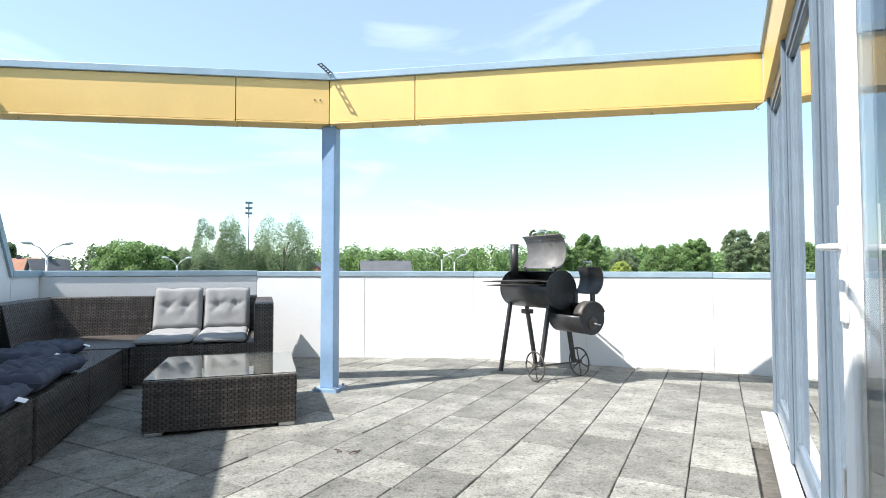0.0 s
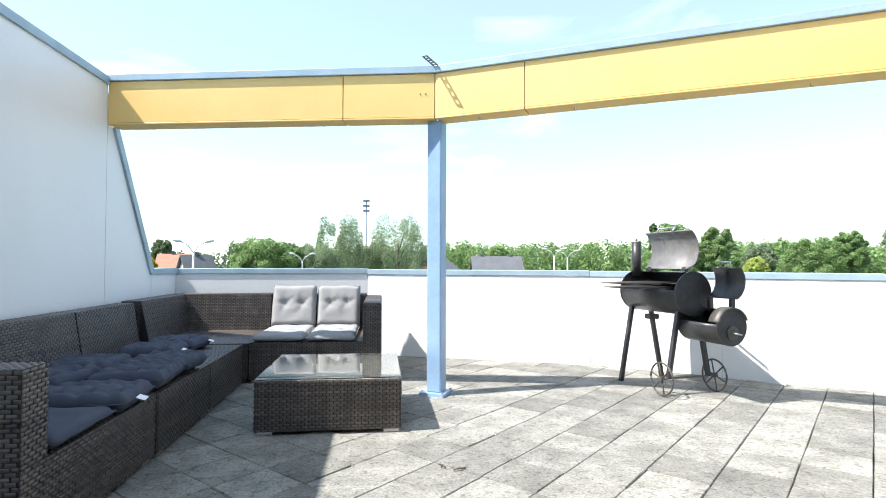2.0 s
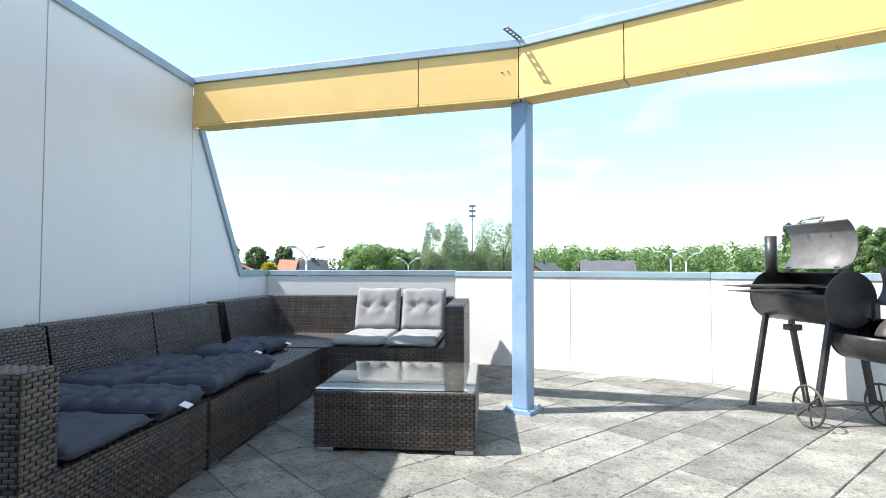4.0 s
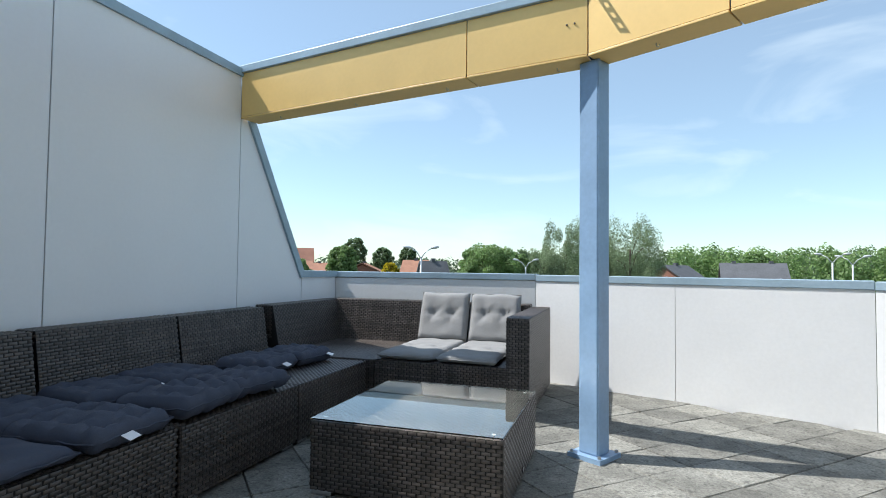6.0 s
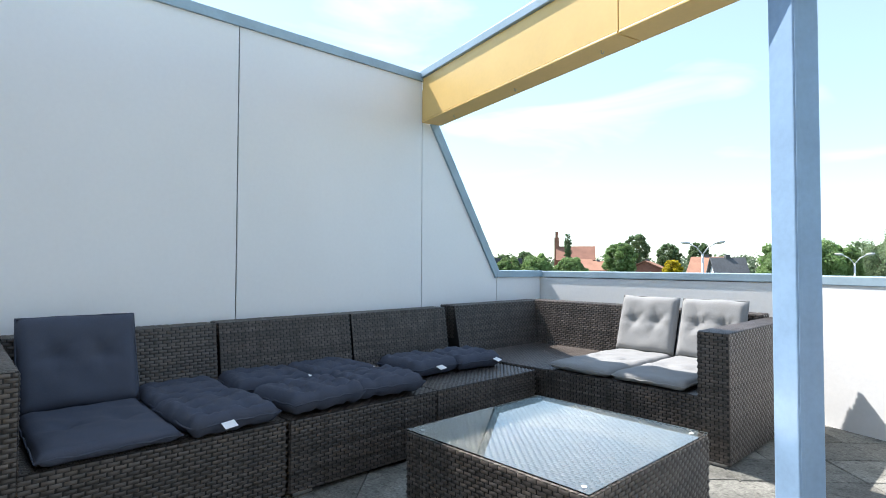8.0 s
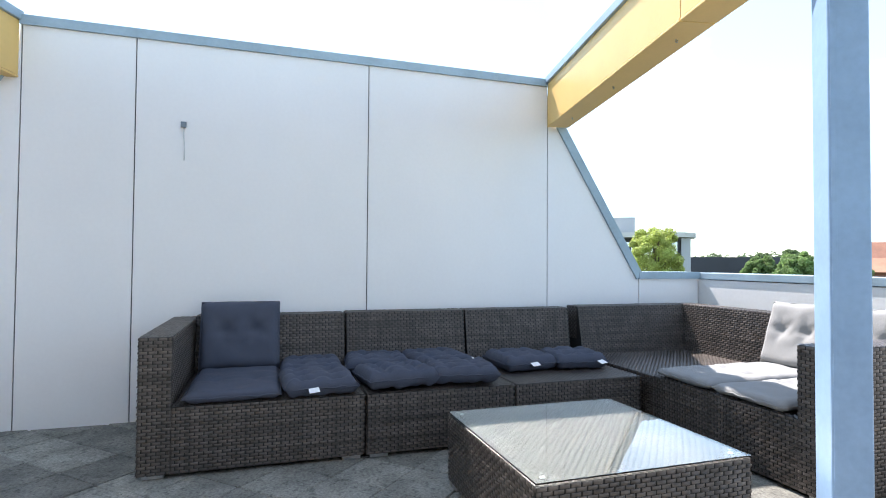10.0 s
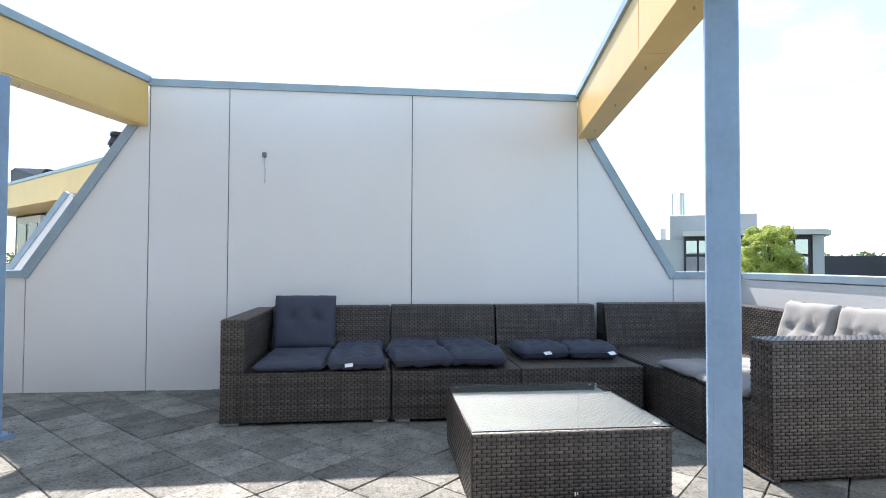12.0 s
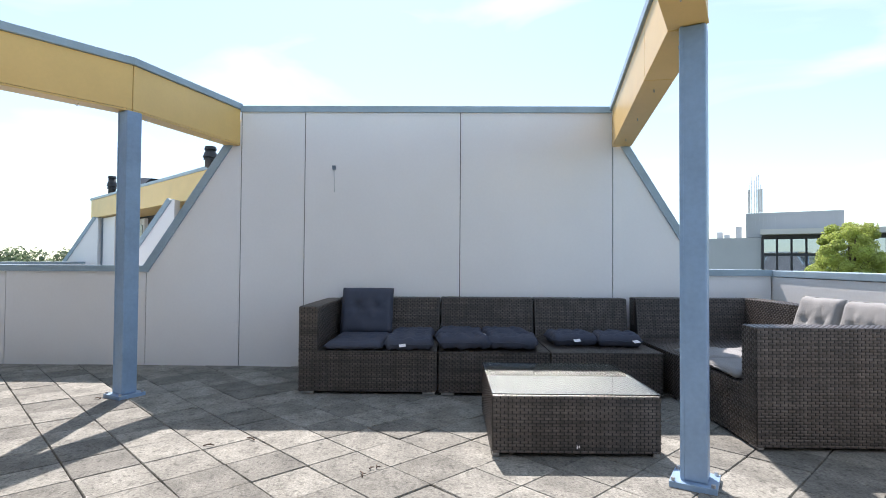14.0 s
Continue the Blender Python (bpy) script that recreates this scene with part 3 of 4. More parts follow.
def piping(w, d, h, parent, seed, mat=FABRIC):
    bm = fresh()
    pts = []
    for k in range(40):
        a = 2 * math.pi * k / 40
        c, s = math.cos(a), math.sin(a)
        g = 1 / max(abs(c), abs(s))
        pts.append((c * g * w / 2 * 0.995, s * g * d / 2 * 0.995, h / 2 + 0.004 * math.sin(k * 2.3 + seed)))
    tube(bm, pts + pts[:1], 0.004, 5)
    part("piping", bm, mat, parent)


def care_tag(parent, x, y, z, a=0):
    bm = fresh()
    box(bm, -0.027, 0.027, -0.045, 0.0, 0.0, 0.0015, m=pose(x, y, z, 20, -6, a))
    part("care_tag", bm, TAG, parent, "white sewn-in care tag")


SIX = [(a, b) for a in (0.3, 0.7) for b in (0.27, 0.73)]
NINE = [(a, b) for a in (0.28, 0.72) for b in (0.2, 0.5, 0.8)]


def seat_pad(x, y, z, w, d, h, rz, seed, label, tufts=SIX, tag=None, tilt=(0, 0)):
    c = thing("seat_cushion", x, y, z, 0, label, "cushion", "loose cushions on the sofa")
    c.matrix_world = pose(x, y, z, tilt[0], tilt[1], rz)
    part("pad", pad(w, d, h, tufts, seed, 0.011), FABRIC, c)
    piping(w, d, h, c, seed)
    if tag:
        care_tag(c, *tag)
    return c


LYING = "dark blue-grey tufted cushion lying flat on the wicker seat"
# local x runs along world y for the pads on the long sofa
seat_pad(-1.100, 4.812, 0.354, 0.40, 0.45, 0.1, 90 + 3, 1, LYING, NINE, tag=(-0.05, -0.23, 0.055))
seat_pad(-1.560, 4.812, 0.354, 0.38, 0.42, 0.09, 90 - 2, 2, LYING)
seat_pad(-1.080, 5.263, 0.358, 0.42, 0.40, 0.115, 90 + 6, 3, LYING, NINE, tilt=(-2, 0))
seat_pad(-1.560, 5.244, 0.356, 0.42, 0.42, 0.1, 90 - 5, 4, LYING, tag=(0.2, -0.14, 0.075, 70))
seat_pad(-1.090, 5.676, 0.358, 0.42, 0.40, 0.115, 90 - 7, 5, LYING, NINE, tilt=(-2, 0))
seat_pad(-1.560, 5.666, 0.356, 0.41, 0.42, 0.1, 90 + 5, 6, LYING, tag=(0.18, -0.16, 0.075, 50))
seat_pad(-1.370, 6.223, 0.354, 0.39, 0.40, 0.11, 90 + 3, 7, LYING, tag=(0.0, -0.2, 0.065))
seat_pad(-1.330, 6.616, 0.354, 0.38, 0.38, 0.11, 90 - 6, 8, LYING, tag=(0.12, -0.19, 0.065, 20))


def chair_cushion(x, y, z, rz, w, seat_d, back_h, lean, seed, label, mat=FABRIC):
    """A two-part chair cushion: a seat pad, and a back pad hinged at its rear; the front faces local -y."""
    c = thing("chair_cushion", x, y, z, rz, label, "cushion", "loose cushions on the sofa")
    a = part("seat", pad(w, seat_d, 0.06, [(0.28, 0.5), (0.72, 0.5)], seed, 0.004), mat, c)
    a.matrix_local = pose(0, seat_d / 2, 0)
    piping(w, seat_d, 0.06, a, seed, mat)
    b = part("back", pad(w, back_h, 0.085, [(0.3, 0.56), (0.7, 0.56)], seed + 0.5, 0.0), mat, c)
    b.matrix_local = pose(0, seat_d + 0.02, 0.03, 90 - lean, 0, 0) @ pose(0, back_h / 2, 0.0)
    piping(w, back_h, 0.085, b, seed, mat)
    return c


chair_cushion(-0.89, 4.37, 0.354, 90, 0.48, 0.70, 0.44, 20, 11, "dark blue-grey chair cushion propped against the sofa back")
# these two carry the sunlit colour of the one cushion fabric
chair_cushion(-0.60, 6.925, 0.36, 0, 0.455, 0.9, 0.44, 18, 12, "blue-grey chair cushion in the sun, coloured sunlit-pale, propped against the sofa back", FABRIC_SUNLIT)
chair_cushion(-0.13, 6.915, 0.36, 0, 0.45, 0.91, 0.44, 19, 13, "blue-grey chair cushion in the sun, coloured sunlit-pale, beside the armrest", FABRIC_SUNLIT)


# ---- smoker barbecue ----
BBQ = thing("smoker_barbecue", 2.80, 6.45, 0, 11.5, "black steel barrel smoker with open lids and spoked wheels", "barbecue")

BBQ.scale = (0.985, 0.985, 0.985)


def shell(bm, r, y0, y1, a0, a1, cx=0.0, cz=0.0, thick=0.006, n=28):
    """A curved plate round an axis along y, from angle a0 to a1 in degrees."""
    rows = []
    for k in range(n + 1):
        a = radians(a0 + (a1 - a0) * k / n)
        c, s = math.cos(a), math.sin(a)
        rows.append([bm.verts.new((cx + c * q, y, cz + s * q)) for q, y in ((r, y0), (r, y1), (r - thick, y1), (r - thick, y0))])
    for p, q in zip(rows, rows[1:]):
        for j in range(4):
            bm.faces.new((p[j], q[j], q[(j + 1) % 4], p[(j + 1) % 4])).smooth = j in (0, 2)
    bm.faces.new(rows[0])
    bm.faces.new(rows[-1][::-1])


def disc(bm, r, y, thick, cx, cz):
    bmesh.ops.create_cone(bm, cap_ends=True, segments=36, radius1=r, radius2=r, depth=thick, matrix=pose(cx, y, cz, 90, 0, 0))


bm = fresh()
shell(bm, 0.185, -0.36, 0.36, -190, 75, 0, 0.84)
chamber = part("chamber", bm, BLACK, BBQ, "soot-black open cooking barrel")
for y in (-0.36, 0.36):
    bm = fresh()
    disc(bm, 0.187, y, 0.012, 0, 0.84)
    part("end_plate", bm, BLACK, chamber)
lid = fresh()
shell(lid, 0.215, -0.31, 0.28, -54, 50, -0.10, 1.215, 0.005)
lid_ob = part("lid", lid, LID_GREY, BBQ, "raised barrel lid, heat-greyed inside")
bm = fresh()
tube(bm, [(0.02, -0.1, 1.375), (0.05, -0.1, 1.41), (0.05, 0.1, 1.41), (0.02, 0.1, 1.375)], 0.01)
part("handle", bm, ALU, lid_ob)
for y in (-0.22, 0.22):
    bm = fresh()
    box(bm, 0.025, 0.06, y - 0.02, y + 0.02, 1.02, 1.06, 0.003)
    part("hinge", bm, BLACK, lid_ob)
bm = fresh()
tube(bm, [(-0.03, 0.325, 0.97), (-0.03, 0.325, 1.30)], 0.043, 20)
part("chimney", bm, BLACK, BBQ)
for z, x0, x1, y0, y1 in ((0.915, -0.44, 0.08, -0.18, 0.34), (0.875, -0.40, -0.02, -0.14, 0.34)):
    bm = fresh()
    k = y0
    while k <= y1:
        tube(bm, [(x0, k, z), (x1, k, z + 0.012)], 0.003, 5)
        k += 0.022
    for x in (x0 + 0.03, (x0 + x1) / 2, x1 - 0.02):
        tube(bm, [(x, y0, z - 0.004), (x, y1, z - 0.002)], 0.004, 5)
    part("grate", bm, IRON, BBQ, "worn iron cooking grate pulled out of the barrel")
for y, spread in ((-0.30, 0.26), (0.30, 0.27)):
    for sx in (-1, 1):
        bm = fresh()
        low = 0.14 if y < 0 else 0.0
        d = 0.1 + 0.13 * (0.72 - low) / 0.72
        prism(bm, [(sx * d - 0.017, y - 0.017, low), (sx * d + 0.017, y - 0.017, low), (sx * d + 0.017, y + 0.017, low), (sx * d - 0.017, y + 0.017, low)], (-sx * (d - 0.1), 0, 0.70 - low))
        part("leg", bm, BLACK, BBQ)
bm = fresh()
tube(bm, [(-0.275, -0.30, 0.14), (0.275, -0.30, 0.14)], 0.008)
part("axle", bm, IRON, BBQ)
bm = fresh()
tube(bm, [(0.1, -0.29, 0.55), (0.1, -0.5, 0.55)], 0.009)
part("brace", bm, BLACK, BBQ)
for sx in (-1, 1):
    bm = fresh()
    ring = [(sx * 0.272, -0.30 + 0.132 * math.cos(t), 0.14 + 0.132 * math.sin(t)) for t in (2 * math.pi * k / 32 for k in range(33))]
    tube(bm, ring, 0.008, 8)
    wheel = part("wheel", bm, IRON, BBQ, "iron wheel with flat spokes")
    for k in range(6):
        t = math.pi * k / 3 + 0.3
        bm = fresh()
        tube(bm, [(sx * 0.272, -0.30, 0.14), (sx * 0.272, -0.30 + 0.128 * math.cos(t), 0.14 + 0.128 * math.sin(t))], 0.006, 6)
        part("spoke", bm, IRON, wheel)
    bm = fresh()
    bmesh.ops.create_cone(bm, cap_ends=True, segments=14, radius1=0.02, radius2=0.02, depth=0.04, matrix=pose(sx * 0.272, -0.30, 0.14, 0, 90, 0))
    part("hub", bm, IRON, wheel)
# firebox, lower at the near end
bm = fresh()
shell(bm, 0.145, -0.78, -0.37, -190, 60, 0.06, 0.56)
fire = part("firebox", bm, BLACK, BBQ, "small offset firebox with an open hatch")
for y in (-0.78, -0.372):
    bm = fresh()
    disc(bm, 0.147, y, 0.012, 0.06, 0.56)
    part("end_plate", bm, BLACK, fire)
bm = fresh()
shell(bm, 0.153, -0.80, -0.70, 20, 165, 0.06, 0.56, 0.01)
part("rim_band", bm, IRON, fire, "greyed rim band over the firebox end")
bm = fresh()
disc(bm, 0.055, -0.792, 0.012, 0.06, 0.515)
vent = part("vent_disc", bm, IRON, fire)
bm = fresh()
tube(bm, [(0.06, -0.795, 0.515), (0.06, -0.83, 0.515), (0.1, -0.84, 0.505)], 0.007, 6)
part("vent_knob", bm, ALU, vent)
bm = fresh()
shell(bm, 0.16, -0.72, -0.42, -62, 42, 0.09, 0.83, 0.006)
hatch = part("hatch", bm, BLACK, BBQ, "raised firebox hatch")
bm = fresh()
tube(bm, [(0.19, -0.62, 0.94), (0.20, -0.62, 0.985), (0.20, -0.52, 0.985), (0.19, -0.52, 0.94)], 0.009)
part("handle", bm, ALU, hatch)
for y in (-0.68, -0.46):
    bm = fresh()
    box(bm, 0.13, 0.17, y - 0.015, y + 0.015, 0.585, 0.70, 0.003)
    part("hinge", bm, BLACK, hatch)
bm = fresh()
box(bm, -0.06, 0.04, 0.10, 0.18, 0.585, 0.63, 0.006)
tube(bm, [(-0.01, 0.14, 0.63), (-0.01, 0.14, 0.67)], 0.004, 6)
part("drip_cup", bm, BLACK, BBQ)
fire.location, hatch.location = (-0.02, 0.07, 0.04), (-0.02, 0.05, 0.12)


# ---- litter on the paving ----
def twig(x, y, a, n):
    t = thing("twig", x, y, 0.006, a, "small dry brown twig on the paving", "twig", "twigs on the paving")
    bm = fresh()
    tube(bm, [(-n, 0, 0), (-n * 0.2, 0.006, 0.005), (n, -0.004, 0.002)], 0.004, 5)
    part("stem", bm, BARK, t)
    bm = fresh()
    tube(bm, [(0, 0.004, 0.004), (n * 0.4, 0.02, 0.007)], 0.0025, 5)
    part("side_shoot", bm, BARK, t)


for x, y, a, n in ((0.74, 4.72, 20, 0.035), (0.35, 3.77, 100, 0.03), (0.23, 3.97, 60, 0.035), (0.66, 4.75, 10, 0.012), (0.65, 4.79, 140, 0.012), (-0.66, 2.46, 70, 0.03)):
    twig(x, y, a, n)


# ---- town and trees around ----
def place(az, d, x=1.0, y=3.0):
    """A spot d metres off at az degrees to the left of +y."""
    return x - math.sin(radians(az)) * d, y + math.cos(radians(az)) * d


def leaf_cloud(lobes, size, rng, flat=1.0):
    """Small bent leaves scattered over uneven lobes (centre, radii, count)."""
    verts, faces = [], []
    for c, r, count in lobes:
        d = rng.normal(size=(count, 3))
        d /= np.linalg.norm(d, axis=1)[:, None]
        depth = 1.0 - 0.45 * rng.random(count) ** 2
        bump = 1.0 + 0.22 * np.sin(d[:, 0] * 7 + c[0]) * np.sin(d[:, 1] * 6 + c[1]) * np.sin(d[:, 2] * 8)
        p = np.array(c) + d * np.array(r) * (depth * bump)[:, None]
        nrm = d + rng.normal(size=(count, 3)) * 0.55
        nrm /= np.linalg.norm(nrm, axis=1)[:, None]
        ref = rng.normal(size=(count, 3))
        u = np.cross(nrm, ref)
        u /= np.linalg.norm(u, axis=1)[:, None]
        v = np.cross(nrm, u) * flat
        s = size * (0.6 + 0.8 * rng.random(count))[:, None]
        base = len(verts)
        quad = np.stack([p - u * s, p - v * s * 0.6 + nrm * s * 0.15, p + u * s, p + v * s * 0.6 + nrm * s * 0.15], 1).reshape(-1, 3)
        verts.extend(map(tuple, quad))
        faces.extend((base + 4 * k, base + 4 * k + 1, base + 4 * k + 2, base + 4 * k + 3) for k in range(count))
    return verts, faces


def leaf_mesh(name, lobes, size, rng, mat, flat=1.0):
    me = bpy.data.meshes.new(name)
    v, f = leaf_cloud(lobes, size, rng, flat)
    me.from_pydata(v, [], f)
    me.materials.append(mat)
    return new(name, me)


def tree(az, d, top, width, mat, seed, label, tall=1.3, leaf=0.085, count=22000, weeping=False, eye=(1.0, 3.0)):
    """A tree of that top height and crown width: a trunk, limbs, and a crown of many small clumps with gaps."""
    x, y = place(az, d, *eye)
    rng = np.random.default_rng(seed)
    t = thing("tree", x, y, -9.0, seed * 40, label, "tree")
    h = top + 9.0
    ch = min(width * tall, h * 0.8)
    bm = fresh()
    tube(bm, [(0, 0, -0.2), (0.06, 0, h * 0.2), (0, 0.1, h - ch * 0.7), (0.1, 0, h - ch * 0.25)], 0.2, 8)
    for v in bm.verts:
        k = 1.25 - 0.95 * min(1, max(0, v.co.z / h))
        v.co.x, v.co.y = v.co.x * k, v.co.y * k
    part("trunk", bm, BARK, t)
    lobes = [((0, 0, h - ch * 0.52), (width * 0.3, width * 0.3, ch * 0.36), count // 8)]
    for k in range(60):
        a = k * 2.4 + rng.normal() * 0.3
        z = (k + 0.5) / 60
        reach = math.sin(math.pi * (0.1 + 0.82 * z) ** (1.1 if weeping else 1.0)) ** (0.5 if weeping else 0.65)
        r = width * (0.06 + 0.07 * rng.random())
        q = (width * 0.5 - r) * reach * (0.72 + 0.3 * rng.random())
        c = (math.cos(a) * q, math.sin(a) * q, h - ch + r * 0.8 + (ch - r * 1.9) * z)
        lobes.append((c, (r, r, r * (1.9 if weeping else 0.8)), count // 66))
        if k % 8 == 0:
            bm = fresh()
            tube(bm, [(0, 0, max(h * 0.2, c[2] - width * 0.3)), (c[0] * 0.5, c[1] * 0.5, c[2] - r * 0.5), c], 0.045, 5)
            part("limb", bm, BARK, t)
    crown = leaf_mesh("crown", lobes, leaf, rng, mat, 1.0 if not weeping else 0.5)
    crown.parent = t
    return t


GREEN_TREE = "broad green leafy tree beyond the parapet"
BEHIND_ROOFS = "dark green tree behind the roofs"
LOW_TREE = "low light green tree beyond the parapet"
tree(13.2, 42, 3.25, 6.0, LEAF, 1, "round dense green tree beyond the parapet", 0.95, 0.085, 30000)
tree(10.4, 44, 2.5, 2.8, LEAF, 2, GREEN_TREE)
tree(5.3, 55, 5.75, 6.5, LEAF_SILVER, 3, "tall grey-green weeping tree beside the floodlight mast", 1.7, 0.1, 30000, True)
tree(-1.05, 56, 6.0, 7.6, LEAF_SILVER, 4, "tall grey-green weeping tree behind the post", 1.5, 0.1, 34000, True)
tree(2.3, 58, 3.15, 5.5, LEAF_SILVER, 5, "lower weeping tree below the floodlight mast", 1.3, 0.1, 22000, True)
tree(7.6, 50, 2.7, 4.3, LEAF_SILVER, 27, "lower weeping tree beside the street lamp", 1.3, 0.1, 20000, True)
tree(28.5, 55, 3.4, 3.6, LEAF, 6, "round light green tree among the roofs", 1.2)
tree(27.3, 90, 6.2, 4.5, LEAF_DARK, 7, "tall dark green tree behind the roofs", 1.5)
tree(24.4, 95, 4.8, 4.6, LEAF_DARK, 8, BEHIND_ROOFS, 1.1)
tree(21.7, 95, 4.85, 3.8, LEAF_DARK, 9, BEHIND_ROOFS, 1.1)
tree(34.1, 120, 8.0, 1.9, LEAF_DARK, 10, "narrow dark poplar beside the brick church", 3.6)
tree(38.4, 110, 4.0, 4.0, LEAF_DARK, 11, GREEN_TREE, 1.0)
tree(40.6, 110, 3.4, 3.6, LEAF_DARK, 12, GREEN_TREE, 1.0)
tree(36.6, 46, 2.1, 3.4, LEAF, 13, LOW_TREE, 1.0)
tree(33.2, 48, 1.9, 3.2, LEAF, 14, LOW_TREE, 1.0)
tree(39.6, 50, 1.9, 3.0, LEAF, 15, LOW_TREE, 1.0)
tree(23.6, 48, 1.6, 1.8, LEAF_YELLOW, 16, "shrub with bright yellow flowers", 1.2, 0.1, 4500)
tree(-29.4, 45, 4.5, 4.6, LEAF, 17, "tall fresh green tree behind the smoker", 1.5)
tree(-33.4, 46, 4.1, 3.4, LEAF, 18, "fresh green tree behind the smoker", 1.6)
tree(-27.6, 59, 5.3, 1.2, LEAF_DARK, 19, "slim dark conifer behind the smoker", 3.0)
tree(-41.0, 58, 3.8, 6.2, LEAF, 20, GREEN_TREE, 1.0)
tree(-43.6, 60, 4.2, 3.4, LEAF, 28, GREEN_TREE, 1.2)
tree(-47.2, 74, 6.0, 4.4, LEAF_SILVER, 21, "tall willow over the hedge line", 1.3)
tree(-49.6, 74, 5.7, 4.2, LEAF_SILVER, 22, "tall willow over the hedge line", 1.3)
tree(-36.9, 74, 3.75, 4.6, LEAF_SILVER, 29, "grey-green tree over the hedge line", 1.1)
tree(-36.6, 49, 1.7, 2.0, LEAF_BRIGHT, 23, "pale yellow-green shrub in the hedge line", 1.0)
tree(-52.5, 70, 4.6, 5.0, LEAF, 24, GREEN_TREE, 1.2)
tree(-56.5, 70, 4.0, 5.0, LEAF, 25, GREEN_TREE, 1.2)
tree(53.9, 25, 2.78, 2.9, LEAF_BRIGHT, 26, "sunlit yellow-green maple in front of the office", 1.4, 0.04, 46000, eye=(3.45, 5.2))


def woods(az0, az1, d, el, seed, mat):
    """A belt of far trees that nobody could count."""
    rng = np.random.default_rng(seed)
    lobes = []
    az = az0
    while az < az1:
        dd = d * (0.9 + 0.3 * rng.random())
        x, y = place(az, dd)
        top = 1.05 + dd * math.tan(radians(el * (0.75 + 0.5 * rng.random())))
        r = d * 0.02 * (0.8 + 0.6 * rng.random())
        z = top - r
        while z > -9 + r * 0.3:
            lobes.append(((x + rng.normal() * r * 0.3, y + rng.normal() * r * 0.3, z), (r, r, r * 1.05), 420 if z > -2 else 70))
            z -= r * 1.4
        az += math.degrees(r / dd) * 0.95
    ob = leaf_mesh("far_woods", lobes, d * 0.0028, rng, mat)
    tagged(ob, "belt of far green woods along the skyline", "woods", kind="stuff")


woods(-66, -5, 100, 2.05, 51, LEAF)
woods(-66, 15, 150, 1.75, 52, LEAF_DARK)
woods(14, 52, 190, 0.95, 53, LEAF_FAR)
woods(52, 150, 210, 0.75, 54, LEAF_FAR)
woods(-140, -64, 190, 0.9, 55, LEAF_FAR)


def house(az, d, ridge, eave, length, depth, turn, wall, roof, label, chimneys=1):
    """A gabled house that stands on the ground; its ridge runs along local x."""
    x, y = place(az, d)
    h = thing("house", x, y, -9.0, az + turn, label, "house")
    e, r = eave + 9.0, ridge + 9.0
    bm = fresh()
    prism(bm, [(-length / 2, -depth / 2, 0), (-length / 2, depth / 2, 0), (-length / 2, depth / 2, e), (-length / 2, 0, r - 0.1), (-length / 2, -depth / 2, e)], (length, 0, 0))
    part("wall", bm, wall, h)
    for s in (-1, 1):
        bm = fresh()
        slope = Vector((0, -s * depth / 2, r - e)).normalized()
        a = Vector((0, s * depth / 2, e)) - slope * 0.4
        b = Vector((0, 0, r))
        up = Vector((0, s * slope.z, abs(slope.y))) * 0.12
        prism(bm, [p + Vector((-length / 2 - 0.3, 0, 0)) for p in (a, b, b + up, a + up)], (length + 0.6, 0, 0))
        part("roof", bm, roof, h)
    for k in range(chimneys):
        bm = fresh()
        cx = (k - (chimneys - 1) / 2) * length * 0.6
        box(bm, cx - 0.22, cx + 0.22, -0.22, 0.22, r - 0.6, r + 0.35, 0.02)
        part("chimney", bm, ROOF_GREY, h)
    for k in range(max(2, int(length / 2.6))):
        bm = fresh()
        wx = -length / 2 + 1.2 + k * 2.5
        box(bm, wx - 0.5, wx + 0.5, -depth / 2 - 0.03, -depth / 2 + 0.05, e - 1.9, e - 0.7)
        w = part("window", bm, WHITE_FRAME, h)
        bm = fresh()
        box(bm, wx - 0.43, wx + 0.43, -depth / 2 - 0.045, -depth / 2 - 0.033, e - 1.83, e - 0.77)
        part("pane", bm, WINDOW, w)
    return h


house(-11.7, 78, 2.05, -0.6, 6.8, 7.0, 6, BRICK, ROOF_GREY, "brick house with a long grey tiled roof", 2)
house(-5.2, 68, 1.62, -0.4, 4.5, 6.0, 60, BRICK, ROOF_GREY, "brick house with a steep grey gable roof")
house(20.9, 74, 2.05, 0.3, 3.0, 6.0, -8, BRICK, ROOF_RED, "brick house with an orange tiled roof")
house(19.1, 60, 1.8, -0.9, 2.6, 4.0, 20, PALE, ROOF_GREY, "pale house with a dark grey hipped roof")
house(30.9, 82, 1.58, 0.4, 4.4, 6.0, 5, BRICK, ROOF_RED, "brick house with an orange tiled roof")
house(26.3, 85, 1.66, 0.3, 3.4, 6.0, 80, BRICK, ROOF_RED, "brick gable house with a red roof")
house(33.2, 100, 2.08, 0.9, 5.0, 6.0, 12, BRICK, ROOF_RED, "brick house with an orange tiled roof")

church = house(33.4, 150, 6.09, 2.6, 9.5, 8.0, 0, BRICK, BRICK, "dark brick church with a red roof and small turret", 0)
church.name, church["category"] = "church", "church"
bm = fresh()
box(bm, -5.6, -4.4, -0.8, 0.8, 0, 17.6, 0.05)
box(bm, -5.35, -4.65, -0.4, 0.4, 17.6, 19.2, 0.05)
part("turret", bm, BRICK, church)


